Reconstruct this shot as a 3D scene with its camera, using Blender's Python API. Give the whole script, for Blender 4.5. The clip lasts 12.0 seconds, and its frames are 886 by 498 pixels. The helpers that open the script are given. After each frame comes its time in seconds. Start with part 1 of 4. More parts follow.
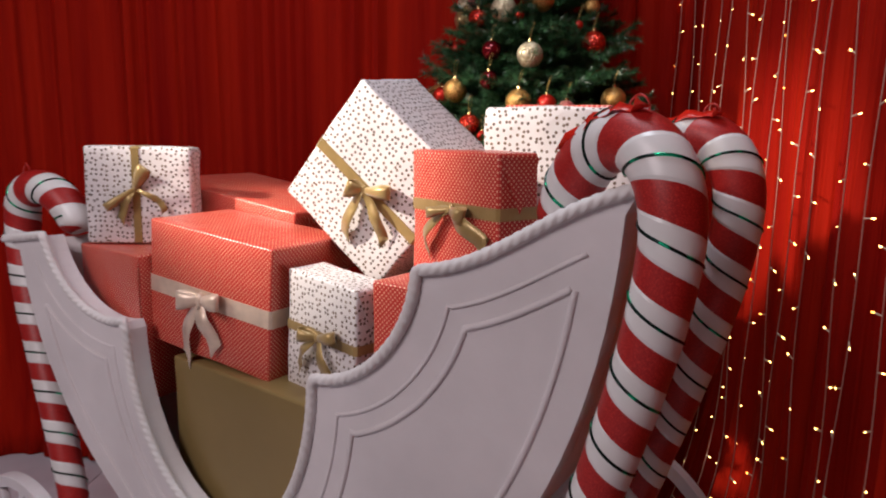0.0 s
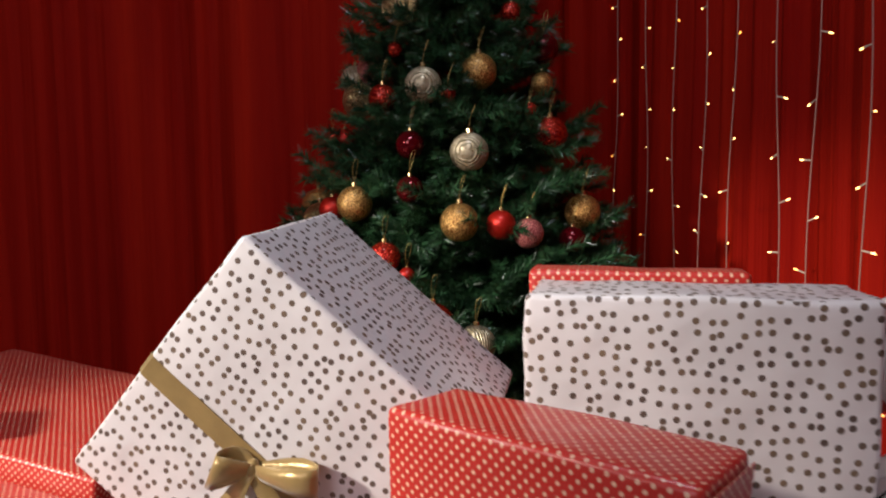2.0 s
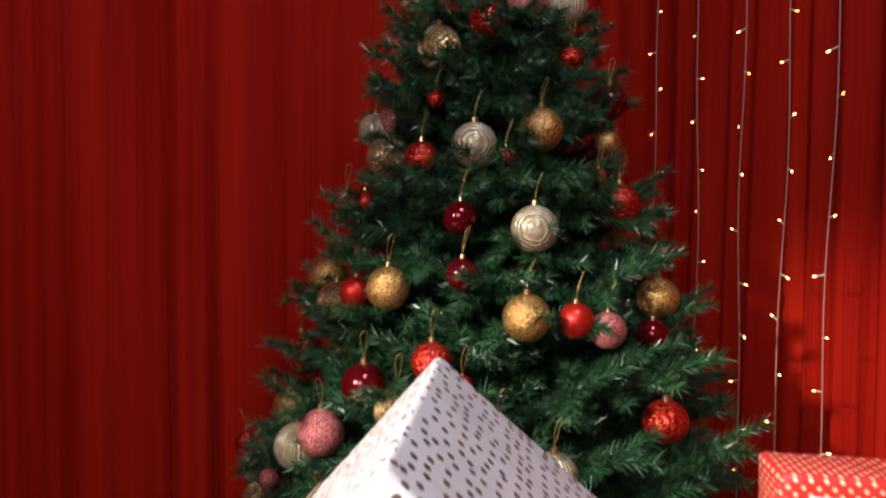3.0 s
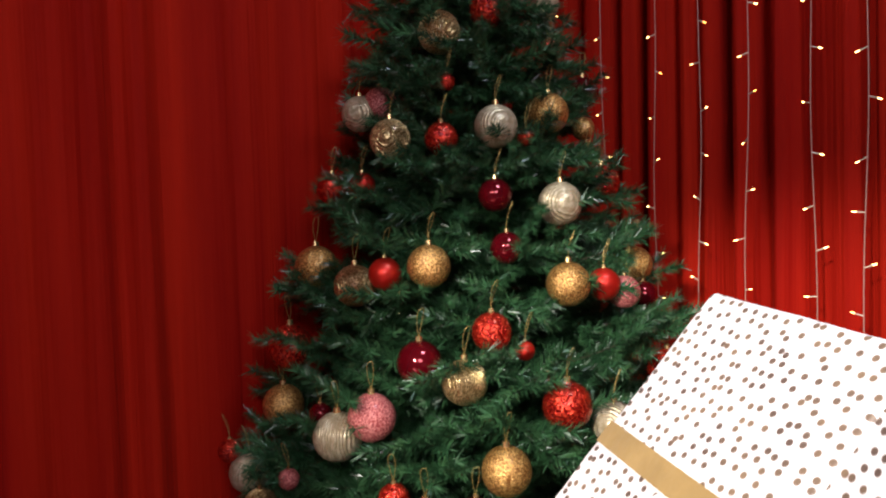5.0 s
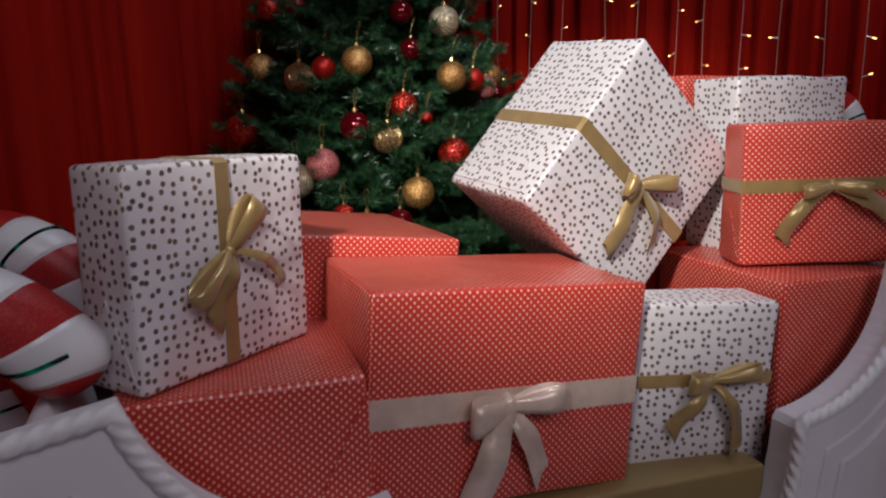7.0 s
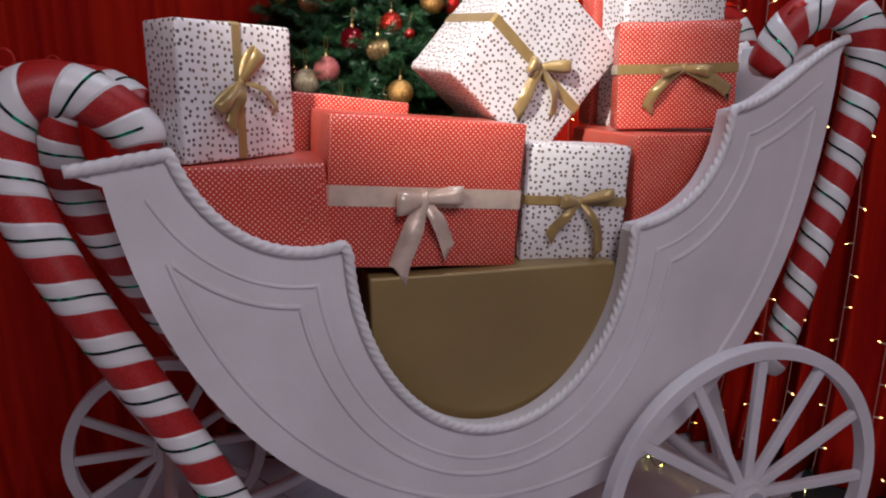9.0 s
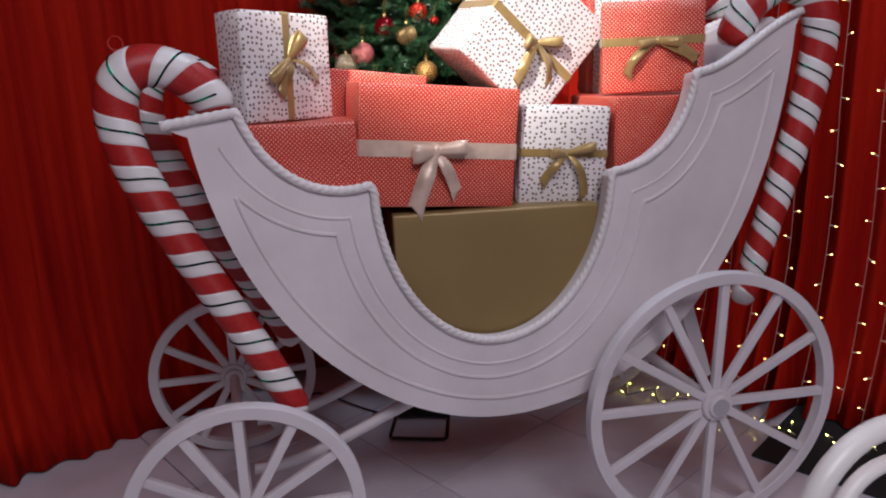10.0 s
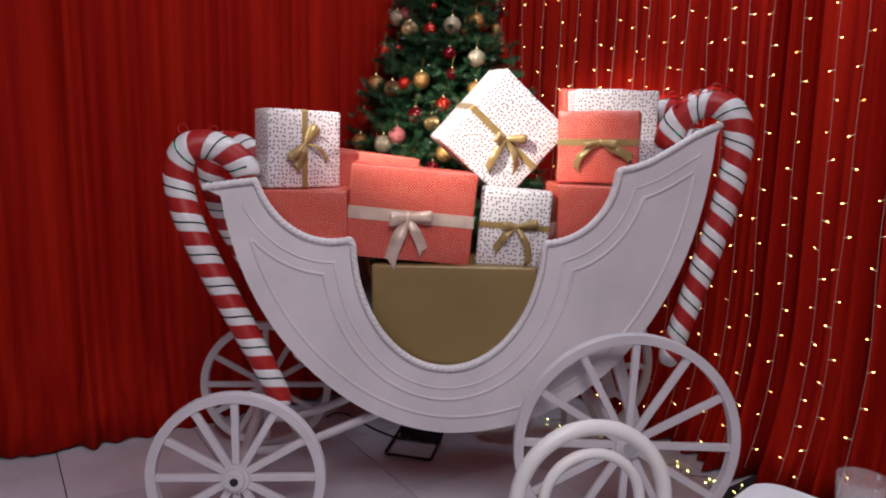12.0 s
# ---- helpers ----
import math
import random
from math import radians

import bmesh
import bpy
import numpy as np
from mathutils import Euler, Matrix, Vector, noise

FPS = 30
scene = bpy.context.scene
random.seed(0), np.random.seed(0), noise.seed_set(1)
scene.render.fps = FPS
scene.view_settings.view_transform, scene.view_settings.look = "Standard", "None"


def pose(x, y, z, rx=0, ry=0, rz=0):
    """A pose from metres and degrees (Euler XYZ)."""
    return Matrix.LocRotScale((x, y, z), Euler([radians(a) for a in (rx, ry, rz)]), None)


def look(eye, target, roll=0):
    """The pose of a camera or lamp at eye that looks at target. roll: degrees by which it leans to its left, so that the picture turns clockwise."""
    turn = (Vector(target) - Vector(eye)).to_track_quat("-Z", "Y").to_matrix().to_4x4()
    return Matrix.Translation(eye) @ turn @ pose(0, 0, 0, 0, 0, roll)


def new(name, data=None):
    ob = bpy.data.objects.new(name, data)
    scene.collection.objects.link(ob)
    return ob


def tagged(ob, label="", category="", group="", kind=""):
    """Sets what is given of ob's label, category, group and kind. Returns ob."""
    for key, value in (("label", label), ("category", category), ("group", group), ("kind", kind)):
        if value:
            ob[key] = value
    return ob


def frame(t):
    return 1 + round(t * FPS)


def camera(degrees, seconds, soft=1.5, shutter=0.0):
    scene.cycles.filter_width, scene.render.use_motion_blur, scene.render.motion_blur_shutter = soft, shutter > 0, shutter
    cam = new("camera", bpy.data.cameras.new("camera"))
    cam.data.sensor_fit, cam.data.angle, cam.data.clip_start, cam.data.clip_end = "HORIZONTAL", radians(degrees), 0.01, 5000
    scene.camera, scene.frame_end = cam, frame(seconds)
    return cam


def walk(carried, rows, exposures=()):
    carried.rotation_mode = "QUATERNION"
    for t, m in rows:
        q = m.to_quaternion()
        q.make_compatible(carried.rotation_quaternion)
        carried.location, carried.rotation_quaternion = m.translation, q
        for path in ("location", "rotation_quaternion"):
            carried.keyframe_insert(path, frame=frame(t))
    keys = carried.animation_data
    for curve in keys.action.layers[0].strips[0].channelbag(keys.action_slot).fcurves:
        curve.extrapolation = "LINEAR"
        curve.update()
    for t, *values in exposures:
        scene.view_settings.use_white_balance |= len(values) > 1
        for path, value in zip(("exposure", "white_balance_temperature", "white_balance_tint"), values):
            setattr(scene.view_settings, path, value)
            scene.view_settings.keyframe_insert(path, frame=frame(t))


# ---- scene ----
cam = camera(64.7, 12.0, 2.0, 0.25)
PATH = [
    (0, (1.307, -0.982, 1.605), (0.206, 0.651, 1.258), 0.8),
    (0.5, (1.127, -0.826, 1.599), (0.141, 0.881, 1.265), 1.7),
    (1, (0.968, -0.627, 1.651), (0.023, 1.106, 1.33), 2.5),
    (1.5, (0.844, -0.478, 1.696), (-0.056, 1.286, 1.416), 1.7),
    (2, (0.671, -0.34, 1.751), (-0.005, 1.536, 1.591), -0.7),
    (2.5, (0.508, -0.247, 1.771), (-0.084, 1.656, 1.605), 0.1),
    (3, (0.364, -0.107, 1.859), (-0.159, 1.822, 1.774), 0.3),
    (3.2, (0.322, -0.069, 1.87), (-0.131, 1.879, 1.836), 0.3),
    (4.8, (-0.138, -0.143, 1.826), (0.034, 1.848, 1.746), -1.9),
    (5, (-0.189, -0.192, 1.813), (0.016, 1.796, 1.734), -1.6),
    (5.5, (-0.331, -0.283, 1.763), (0.099, 1.666, 1.635), -1.5),
    (6, (-0.451, -0.401, 1.709), (0.229, 1.461, 1.449), -2.8),
    (6.5, (-0.51, -0.588, 1.637), (0.189, 1.26, 1.323), -1.4),
    (7, (-0.564, -0.773, 1.589), (0.129, 1.063, 1.204), -1.2),
    (7.5, (-0.653, -0.929, 1.548), (0.068, 0.887, 1.121), -1.1),
    (7.7, (-0.679, -0.995, 1.539), (0.041, 0.817, 1.094), -1.1),
    (9.4, (-0.532, -1.531, 1.406), (-0.02, 0.34, 0.92), -1.6),
    (9.5, (-0.549, -1.581, 1.407), (-0.045, 0.29, 0.914), -2.3),
    (10, (-0.558, -1.761, 1.365), (-0.123, 0.131, 0.883), -2.0),
    (10.5, (-0.474, -1.896, 1.363), (-0.061, 0.004, 0.894), -0.5),
    (11, (-0.329, -2.052, 1.39), (-0.107, -0.12, 0.924), 1.2),
    (11.5, (-0.194, -2.194, 1.416), (-0.088, -0.23, 1.051), 0.5),
    (12, (-0.153, -2.368, 1.438), (-0.044, -0.395, 1.132), 1.1),
]
walk(cam, [(t, look(eye, target, roll)) for t, eye, target, roll in PATH],
     exposures=[(0.0, 0.0, 6800, 10), (1.0, -0.44, 6550, 10), (2.0, -0.77, 6550, 10), (2.5, -0.66, 6450, 10), (3.2, 0.06, 6500, 10), (5.0, 0.02, 6400, 10),
                (5.5, -0.26, 6300, 10), (6.0, -0.8, 6200, 10), (6.5, -1.1, 6100, 10), (7.5, -0.9, 6100, 10), (9.5, -0.15, 6150, 10), (11.0, 0.14, 6150, 10), (12.0, 0.13, 6300, 10)])

# ---- light ----
world = bpy.data.worlds.new("world")
scene.world = world
world.use_nodes = True
world.node_tree.nodes["Background"].inputs[0].default_value = (0.5, 0.5, 0.6, 1)
world.node_tree.nodes["Background"].inputs[1].default_value = 0.05


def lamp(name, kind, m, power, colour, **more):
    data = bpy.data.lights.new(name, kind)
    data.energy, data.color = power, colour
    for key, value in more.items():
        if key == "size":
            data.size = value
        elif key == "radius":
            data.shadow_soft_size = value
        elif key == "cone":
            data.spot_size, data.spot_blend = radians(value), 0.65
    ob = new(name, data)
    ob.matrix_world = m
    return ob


KEY = (-1.35, -1.25, 2.75)
lamp("key_spot_light", "SPOT", look(KEY, (0.15, 0.6, 1.52)), 575, (1.0, 0.92, 0.83), radius=0.08, cone=29.5)
# Soft fill added above the front to lift the near sides; no fixture seen.
lamp("front_fill_light", "AREA", look((-0.1, -2.75, 3.3), (-0.25, -0.7, 0)), 68, (1.0, 0.89, 0.96), size=1.4)
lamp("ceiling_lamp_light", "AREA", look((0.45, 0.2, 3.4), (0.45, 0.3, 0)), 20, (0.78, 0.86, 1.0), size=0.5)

# ---- materials ----


def material(name, colour=(0.8, 0.8, 0.8), rough=0.5, metal=0.0, spec=0.5):
    m = bpy.data.materials.new(name)
    m.use_nodes = True
    b = m.node_tree.nodes["Principled BSDF"]
    b.inputs["Base Color"].default_value = (*colour, 1)
    b.inputs["Roughness"].default_value = rough
    b.inputs["Metallic"].default_value = metal
    b.inputs["Specular IOR Level"].default_value = spec
    return m, m.node_tree, b


def node(tree, kind, **values):
    n = tree.nodes.new(kind)
    for key, value in values.items():
        n.inputs[key].default_value = value
    return n


def coords(tree, which="Object"):
    return tree.nodes.new("ShaderNodeTexCoord").outputs[which]


def noise_of(tree, vec, scale, detail=4.0, rough=0.55):
    n = node(tree, "ShaderNodeTexNoise", Scale=scale, Detail=detail, Roughness=rough)
    tree.links.new(vec, n.inputs["Vector"])
    return n.outputs["Fac"]


def ramp(tree, fac, stops):
    n = tree.nodes.new("ShaderNodeValToRGB")
    while len(n.color_ramp.elements) < len(stops):
        n.color_ramp.elements.new(0.5)
    for e, (at, col) in zip(n.color_ramp.elements, stops):
        e.position, e.color = at, (*col, 1)
    tree.links.new(fac, n.inputs["Fac"])
    return n.outputs["Color"]


def bump(tree, height, strength, distance, after=None):
    n = node(tree, "ShaderNodeBump", Strength=strength, Distance=distance)
    tree.links.new(height, n.inputs["Height"])
    if after:
        tree.links.new(after, n.inputs["Normal"])
    return n.outputs["Normal"]


def mix(tree, fac, a, b):
    n = tree.nodes.new("ShaderNodeMix")
    n.data_type = "RGBA"
    for value, slot in ((fac, n.inputs[0]), (a, n.inputs[6]), (b, n.inputs[7])):
        if isinstance(value, tuple):
            slot.default_value = (*value, 1)
        elif isinstance(value, (int, float)):
            slot.default_value = value
        else:
            tree.links.new(value, slot)
    return n.outputs[2]


def maths(tree, op, a, b=0.0):
    n = tree.nodes.new("ShaderNodeMath")
    n.operation = op
    for value, slot in ((a, n.inputs[0]), (b, n.inputs[1])):
        if isinstance(value, (int, float)):
            slot.default_value = value
        else:
            tree.links.new(value, slot)
    return n.outputs[0]


def painted(name, colour, rough=0.45, grain=60.0, relief=0.0008, dirt=0.88):
    """Paint with faint blotches, fine relief and uneven gloss."""
    m, t, b = material(name, colour, rough)
    v = coords(t)
    big, fine = noise_of(t, v, 3.5), noise_of(t, v, grain)
    low = tuple(c * dirt for c in colour)
    t.links.new(ramp(t, big, [(0.35, low), (0.62, colour)]), b.inputs["Base Color"])
    t.links.new(bump(t, fine, 0.5, relief), b.inputs["Normal"])
    t.links.new(maths(t, "MULTIPLY_ADD", big, 0.25), b.inputs["Roughness"])
    b.inputs["Roughness"].links[0].from_node.inputs[2].default_value = rough - 0.1
    return m


def paper(name, ground, dot, pitch, size, uneven, turn=0.0, rough=0.38, pale=None):
    """Printed gift wrap: dots of one size on a coloured ground, with creases in the sheet."""
    m, t, b = material(name, ground, rough)
    uv = coords(t, "UV")
    mp = node(t, "ShaderNodeMapping", Rotation=(0, 0, radians(turn)))
    t.links.new(uv, mp.inputs["Vector"])
    vo = t.nodes.new("ShaderNodeTexVoronoi")
    vo.voronoi_dimensions, vo.feature = "2D", "F1"
    vo.inputs["Scale"].default_value, vo.inputs["Randomness"].default_value = 1 / pitch, uneven
    t.links.new(mp.outputs[0], vo.inputs["Vector"])
    inside = ramp(t, vo.outputs["Distance"], [(size - 0.03, (1, 1, 1)), (size + 0.03, (0, 0, 0))])
    ink = dot
    if pale:
        ink = ramp(t, noise_of(t, uv, 22.0), [(0.4, dot), (0.66, pale)])
    tone = ramp(t, noise_of(t, uv, 9.0), [(0.3, tuple(c * 0.93 for c in ground)), (0.7, ground)])
    t.links.new(mix(t, inside, tone, ink), b.inputs["Base Color"])
    crease = noise_of(t, uv, 14.0, 3.0, 0.45)
    wrinkle = noise_of(t, uv, 42.0, 2.0, 0.5)
    t.links.new(bump(t, crease, 0.45, 0.014, bump(t, wrinkle, 0.2, 0.004)), b.inputs["Normal"])
    b.inputs["Coat Weight"].default_value = 0.15
    b.inputs["Coat Roughness"].default_value = 0.25
    return m


WHITE = painted("white_paint", (0.78, 0.74, 0.75), 0.42, 90, 0.0012)
ROPE = painted("white_rope_paint", (0.8, 0.77, 0.76), 0.5, 140, 0.001)
WHEEL = painted("white_wheel_paint", (0.74, 0.71, 0.73), 0.45, 70, 0.001)
GREY = painted("grey_hub_paint", (0.45, 0.44, 0.46), 0.5)
# near-black paint for the shade in the hub holes
HOLE_SHADE = painted("hole_shade_paint", (0.025, 0.022, 0.022), 0.8)
DOTTED = paper("white_dotted_paper", (0.8, 0.76, 0.76), (0.11, 0.075, 0.06), 0.0146, 0.235, 0.62, pale=(0.22, 0.15, 0.095))
REDDOT = paper("red_dotted_paper", (0.58, 0.034, 0.025), (0.80, 0.46, 0.32), 0.0082, 0.24, 0.0, 45.0, pale=(0.86, 0.54, 0.36))


def satin(name, colour, rough=0.35):
    m, t, b = material(name, colour, rough, 0.25)
    v = coords(t)
    big = noise_of(t, v, 25)
    t.links.new(ramp(t, big, [(0.3, tuple(c * 0.75 for c in colour)), (0.7, colour)]), b.inputs["Base Color"])
    t.links.new(bump(t, noise_of(t, v, 45), 0.3, 0.004), b.inputs["Normal"])
    b.inputs["Sheen Weight"].default_value = 0.3
    return m


GOLDRIB = satin("gold_satin_ribbon", (0.42, 0.28, 0.10), 0.3)
CREAMRIB = satin("cream_satin_ribbon", (0.85, 0.66, 0.52), 0.35)
GOLDWRAP, gt, gb = material("matt_gold_wrap", (0.32, 0.22, 0.085), 0.42, 0.25)
gt.links.new(ramp(gt, noise_of(gt, coords(gt), 2.5), [(0.3, (0.28, 0.195, 0.075)), (0.7, (0.35, 0.245, 0.095))]), gb.inputs["Base Color"])
gt.links.new(bump(gt, noise_of(gt, coords(gt), 7.0, 2.0), 0.25, 0.01), gb.inputs["Normal"])

def curtain_cloth():
    m, t, b = material("red_curtain_cloth", (0.3, 0.003, 0.002), 0.8, spec=0.1)
    v = coords(t)
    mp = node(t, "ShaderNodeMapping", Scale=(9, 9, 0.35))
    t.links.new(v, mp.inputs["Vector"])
    fold_shade = noise_of(t, mp.outputs[0], 1.0, 5.0)
    # Vertical dark and light reds paint fold shade and highlights into the cloth.
    t.links.new(ramp(t, fold_shade, [(0.28, (0.23, 0.0012, 0.0006)), (0.72, (0.455, 0.014, 0.0032))]), b.inputs["Base Color"])
    weave = noise_of(t, v, 900, 2.0)
    fine = node(t, "ShaderNodeMapping", Scale=(26, 26, 0.45))
    t.links.new(v, fine.inputs["Vector"])
    pleat = noise_of(t, fine.outputs[0], 1.0, 3.0)
    t.links.new(bump(t, pleat, 0.55, 0.03, bump(t, weave, 0.25, 0.0006)), b.inputs["Normal"])
    b.inputs["Sheen Weight"].default_value = 0.08
    b.inputs["Sheen Tint"].default_value = (0.9, 0.05, 0.02, 1)
    return m


CLOTH = curtain_cloth()

# ---- building helpers ----


def link_mesh(name, bm, mat, smooth=False):
    me = bpy.data.meshes.new(name)
    bm.to_mesh(me)
    bm.free()
    if mat:
        me.materials.append(mat)
    if smooth:
        me.polygons.foreach_set("use_smooth", [True] * len(me.polygons))
    return new(name, me)


def part(name, bm, mat, parent, label="", smooth=False):
    ob = link_mesh(name, bm, mat, smooth)
    ob.parent = parent
    if label:
        tagged(ob, label)
    return ob


def thing(name, label, category, m=None, group="", kind=""):
    ob = new(name)
    ob.empty_display_size = 0.05
    if m:
        ob.matrix_world = m
    return tagged(ob, label, category, group, kind)


def box(size, at=(0, 0, 0), bevel=0.0, bm=None, m=None, segments=2):
    bm = bm or bmesh.new()
    t = Matrix.Translation(at) @ Matrix.Diagonal((*size, 1))
    made = bmesh.ops.create_cube(bm, size=1.0, matrix=(m @ t) if m else t)
    if bevel:
        edges = list({e for v in made["verts"] for e in v.link_edges})
        bmesh.ops.bevel(bm, geom=edges, offset=bevel, segments=segments, affect="EDGES", profile=0.5)
    return bm


def rod(radius, depth, m=None, sides=16, bm=None, top=None):
    bm = bm or bmesh.new()
    bmesh.ops.create_cone(bm, cap_ends=True, segments=sides, radius1=radius, radius2=radius if top is None else top, depth=depth, matrix=m or Matrix())
    return bm


def frames_along(points):
    """Points with a steady side and up direction along a line."""
    pts = [Vector(p) for p in points]
    out, up = [], None
    for i, p in enumerate(pts):
        d = (pts[min(i + 1, len(pts) - 1)] - pts[max(i - 1, 0)]).normalized()
        if up is None:
            up = Vector((0, 1, 0)) if abs(d.y) < 0.9 else Vector((0, 0, 1))
        up = (up - d * up.dot(d)).normalized()
        out.append((p, d.cross(up), up.copy(), d))
    return out


def sweep(points, section, bm=None, caps=True, closed=False, uv=False):
    """Sweep section(i, n, angle index) -> list of (a, b) offsets along points."""
    bm = bm or bmesh.new()
    fr = frames_along(points)
    rings = []
    for i, (p, side, up, _) in enumerate(fr):
        rings.append([bm.verts.new(p + side * a + up * b) for a, b in section(i)])
    n = len(rings[0])
    layer = bm.loops.layers.uv.new("UVMap") if uv and not bm.loops.layers.uv else (bm.loops.layers.uv.active if uv else None)
    run = [0.0]
    for i in range(1, len(fr)):
        run.append(run[-1] + (fr[i][0] - fr[i - 1][0]).length)
    for i in range(len(rings) - 1):
        for k in range(n):
            k2 = (k + 1) % n
            f = bm.faces.new((rings[i][k], rings[i][k2], rings[i + 1][k2], rings[i + 1][k]))
            f.smooth = True
            if layer:
                for loop, (u, v) in zip(f.loops, ((k / n, run[i]), ((k + 1) / n, run[i]), ((k + 1) / n, run[i + 1]), (k / n, run[i + 1]))):
                    loop[layer].uv = (u, v)
    if closed:
        for k in range(n):
            bm.faces.new((rings[-1][k], rings[-1][(k + 1) % n], rings[0][(k + 1) % n], rings[0][k])).smooth = True
    elif caps:
        bm.faces.new(rings[0][::-1])
        bm.faces.new(rings[-1])
    bmesh.ops.recalc_face_normals(bm, faces=bm.faces[:])
    return bm


def round_section(r, n=12):
    ring = [(r * math.cos(2 * math.pi * k / n), r * math.sin(2 * math.pi * k / n)) for k in range(n)]
    return lambda i: ring


def tube(points, r, n=10, bm=None):
    return sweep(points, round_section(r, n), bm)


def bezier(p0, p1, p2, p3, n=24):
    out = []
    for i in range(n + 1):
        t = i / n
        a, b, c, d = (1 - t) ** 3, 3 * t * (1 - t) ** 2, 3 * t * t * (1 - t), t ** 3
        out.append(tuple(a * w + b * x + c * y + d * z for w, x, y, z in zip(p0, p1, p2, p3)))
    return out


def resample(points, step):
    pts = [Vector(p) for p in points]
    out, left = [pts[0]], step
    for a, b in zip(pts, pts[1:]):
        length = (b - a).length
        done = 0.0
        while length - done >= left:
            done += left
            out.append(a.lerp(b, done / length))
            left = step
        left -= length - done
    if (out[-1] - pts[-1]).length > step * 0.3:
        out.append(pts[-1])
    return out


# ---- setting ----
TILE_DIR, TILE_UP = Vector((0.866, 0.5, 0)), Vector((-0.5, 0.866, 0))
LEFT_LINE, RIGHT_LINE = 1.60, 1.505  # distances of the curtains from the origin along TILE_UP and TILE_DIR
CORNER = TILE_UP * LEFT_LINE + TILE_DIR * RIGHT_LINE
ROOM = pose(0, 0, 0, 0, 0, 30)


def room():
    grout, t, b = material("floor_grout", (0.05, 0.045, 0.045), 0.7)
    ground = part("floor", box((9, 9, 0.1), (-1.5, -1.2, -0.056), m=ROOM), grout, None)
    tagged(ground, "glossy pale tiled floor with thin dark joints", "floor", kind="structure")
    plain = painted("plain_wall", (0.6, 0.55, 0.52), 0.7, 40)
    dark = painted("dark_ceiling", (0.35, 0.33, 0.33), 0.8, 40)
    for name, size, at in (("wall_north", (9.2, 0.12, 3.6), (-1.5, 3.36, 1.75)), ("wall_south", (9.2, 0.12, 3.6), (-1.5, -5.76, 1.75)),
                           ("wall_east", (0.12, 9.0, 3.6), (3.06, -1.2, 1.75)), ("wall_west", (0.12, 9.0, 3.6), (-6.06, -1.2, 1.75))):
        tagged(part(name, box(size, at, m=ROOM), plain, None), "plain painted wall closing the room", "wall", kind="structure")
    tagged(part("ceiling", box((9.2, 9.2, 0.1), (-1.5, -1.2, 3.6), m=ROOM), dark, None), "plain grey ceiling", "ceiling", kind="structure")
    return ground


floor_ob = room()


def flare(z, most):
    """How far cloth that trails on the floor stands out near its hem."""
    return most * max(0.0, 1 - z / 0.75) ** 2


def curtain(name, label, start, along, length, seed, hem, most, low=45, high=95, deep=1.0):
    rng = random.Random(seed)
    bm = bmesh.new()
    nx, nz, top = int(length / 0.009), 24, 3.3
    out = along.cross(Vector((0, 0, 1)))  # towards the room
    waves = [(rng.uniform(low, high), rng.uniform(0, 6.3), deep * rng.uniform(0.008, 0.016)) for _ in range(4)] + [(rng.uniform(16, 26), rng.uniform(0, 6.3), 0.015)]
    grid = []
    for i in range(nx + 1):
        u = i * length / nx
        col = []
        for j in range(nz + 1):
            h = j / nz
            depth = sum(a * math.sin(u * f + p + 1.1 * math.sin(u * 2.1 + p)) for f, p, a in waves)
            calm = 0.6 + 0.4 * math.sin(u * 3.3 + seed) * math.sin(u * 1.3)
            depth = depth * (1.3 - 0.6 * h) * calm + 0.012 * math.sin(3 * h + u * 5) + flare(h * top, most * (1 + 0.25 * math.sin(u * 4)))
            lift = hem(u) if j == 0 else hem(u) * (1 - h)
            p = start + along * u + out * depth + Vector((0, 0, lift + h * (top - lift) if j else lift))
            col.append(bm.verts.new(p))
        grid.append(col)
    for i in range(nx):
        for j in range(nz):
            bm.faces.new((grid[i][j], grid[i + 1][j], grid[i + 1][j + 1], grid[i][j + 1])).smooth = True
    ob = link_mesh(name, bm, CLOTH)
    mod = ob.modifiers.new("cloth", "SOLIDIFY")
    mod.thickness = 0.004
    return tagged(ob, label, "curtain", kind="structure")


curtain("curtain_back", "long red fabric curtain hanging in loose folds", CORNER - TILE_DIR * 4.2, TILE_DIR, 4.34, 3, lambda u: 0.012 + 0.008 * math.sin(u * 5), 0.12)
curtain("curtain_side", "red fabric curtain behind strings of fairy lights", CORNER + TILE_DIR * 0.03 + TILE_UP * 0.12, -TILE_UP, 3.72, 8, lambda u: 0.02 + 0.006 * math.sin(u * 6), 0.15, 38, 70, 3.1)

# ---- carriage ----
WIDTH, THICK = 0.50, 0.055


def arc(cx, cz, a, b, t0, t1, n=18):
    return [(cx + a * math.sin(radians(t0 + (t1 - t0) * i / n)), cz - b * math.cos(radians(t0 + (t1 - t0) * i / n))) for i in range(n + 1)]


def top_contour():
    left = [(-0.812, 1.270), (-0.72, 1.283)] + arc(-0.40, 1.40, 0.262, 0.312, -70, 13.5)
    bowl = arc(0.0, 1.092, 0.329, 0.452, -88, 88, 48)
    right = arc(0.318, 1.362, 0.264, 0.272, 4, 84) + bezier((0.584, 1.346), (0.73, 1.36), (0.81, 1.47), (0.958, 1.510), 20)
    return [left, bowl, right]


def under_contour():
    right = bezier((0.938, 1.472), (0.905, 0.79), (0.47, 0.405), (0.03, 0.405), 30)
    left = bezier((0.03, 0.405), (-0.315, 0.405), (-0.685, 0.72), (-0.757, 1.245), 30)
    return right + left[1:]


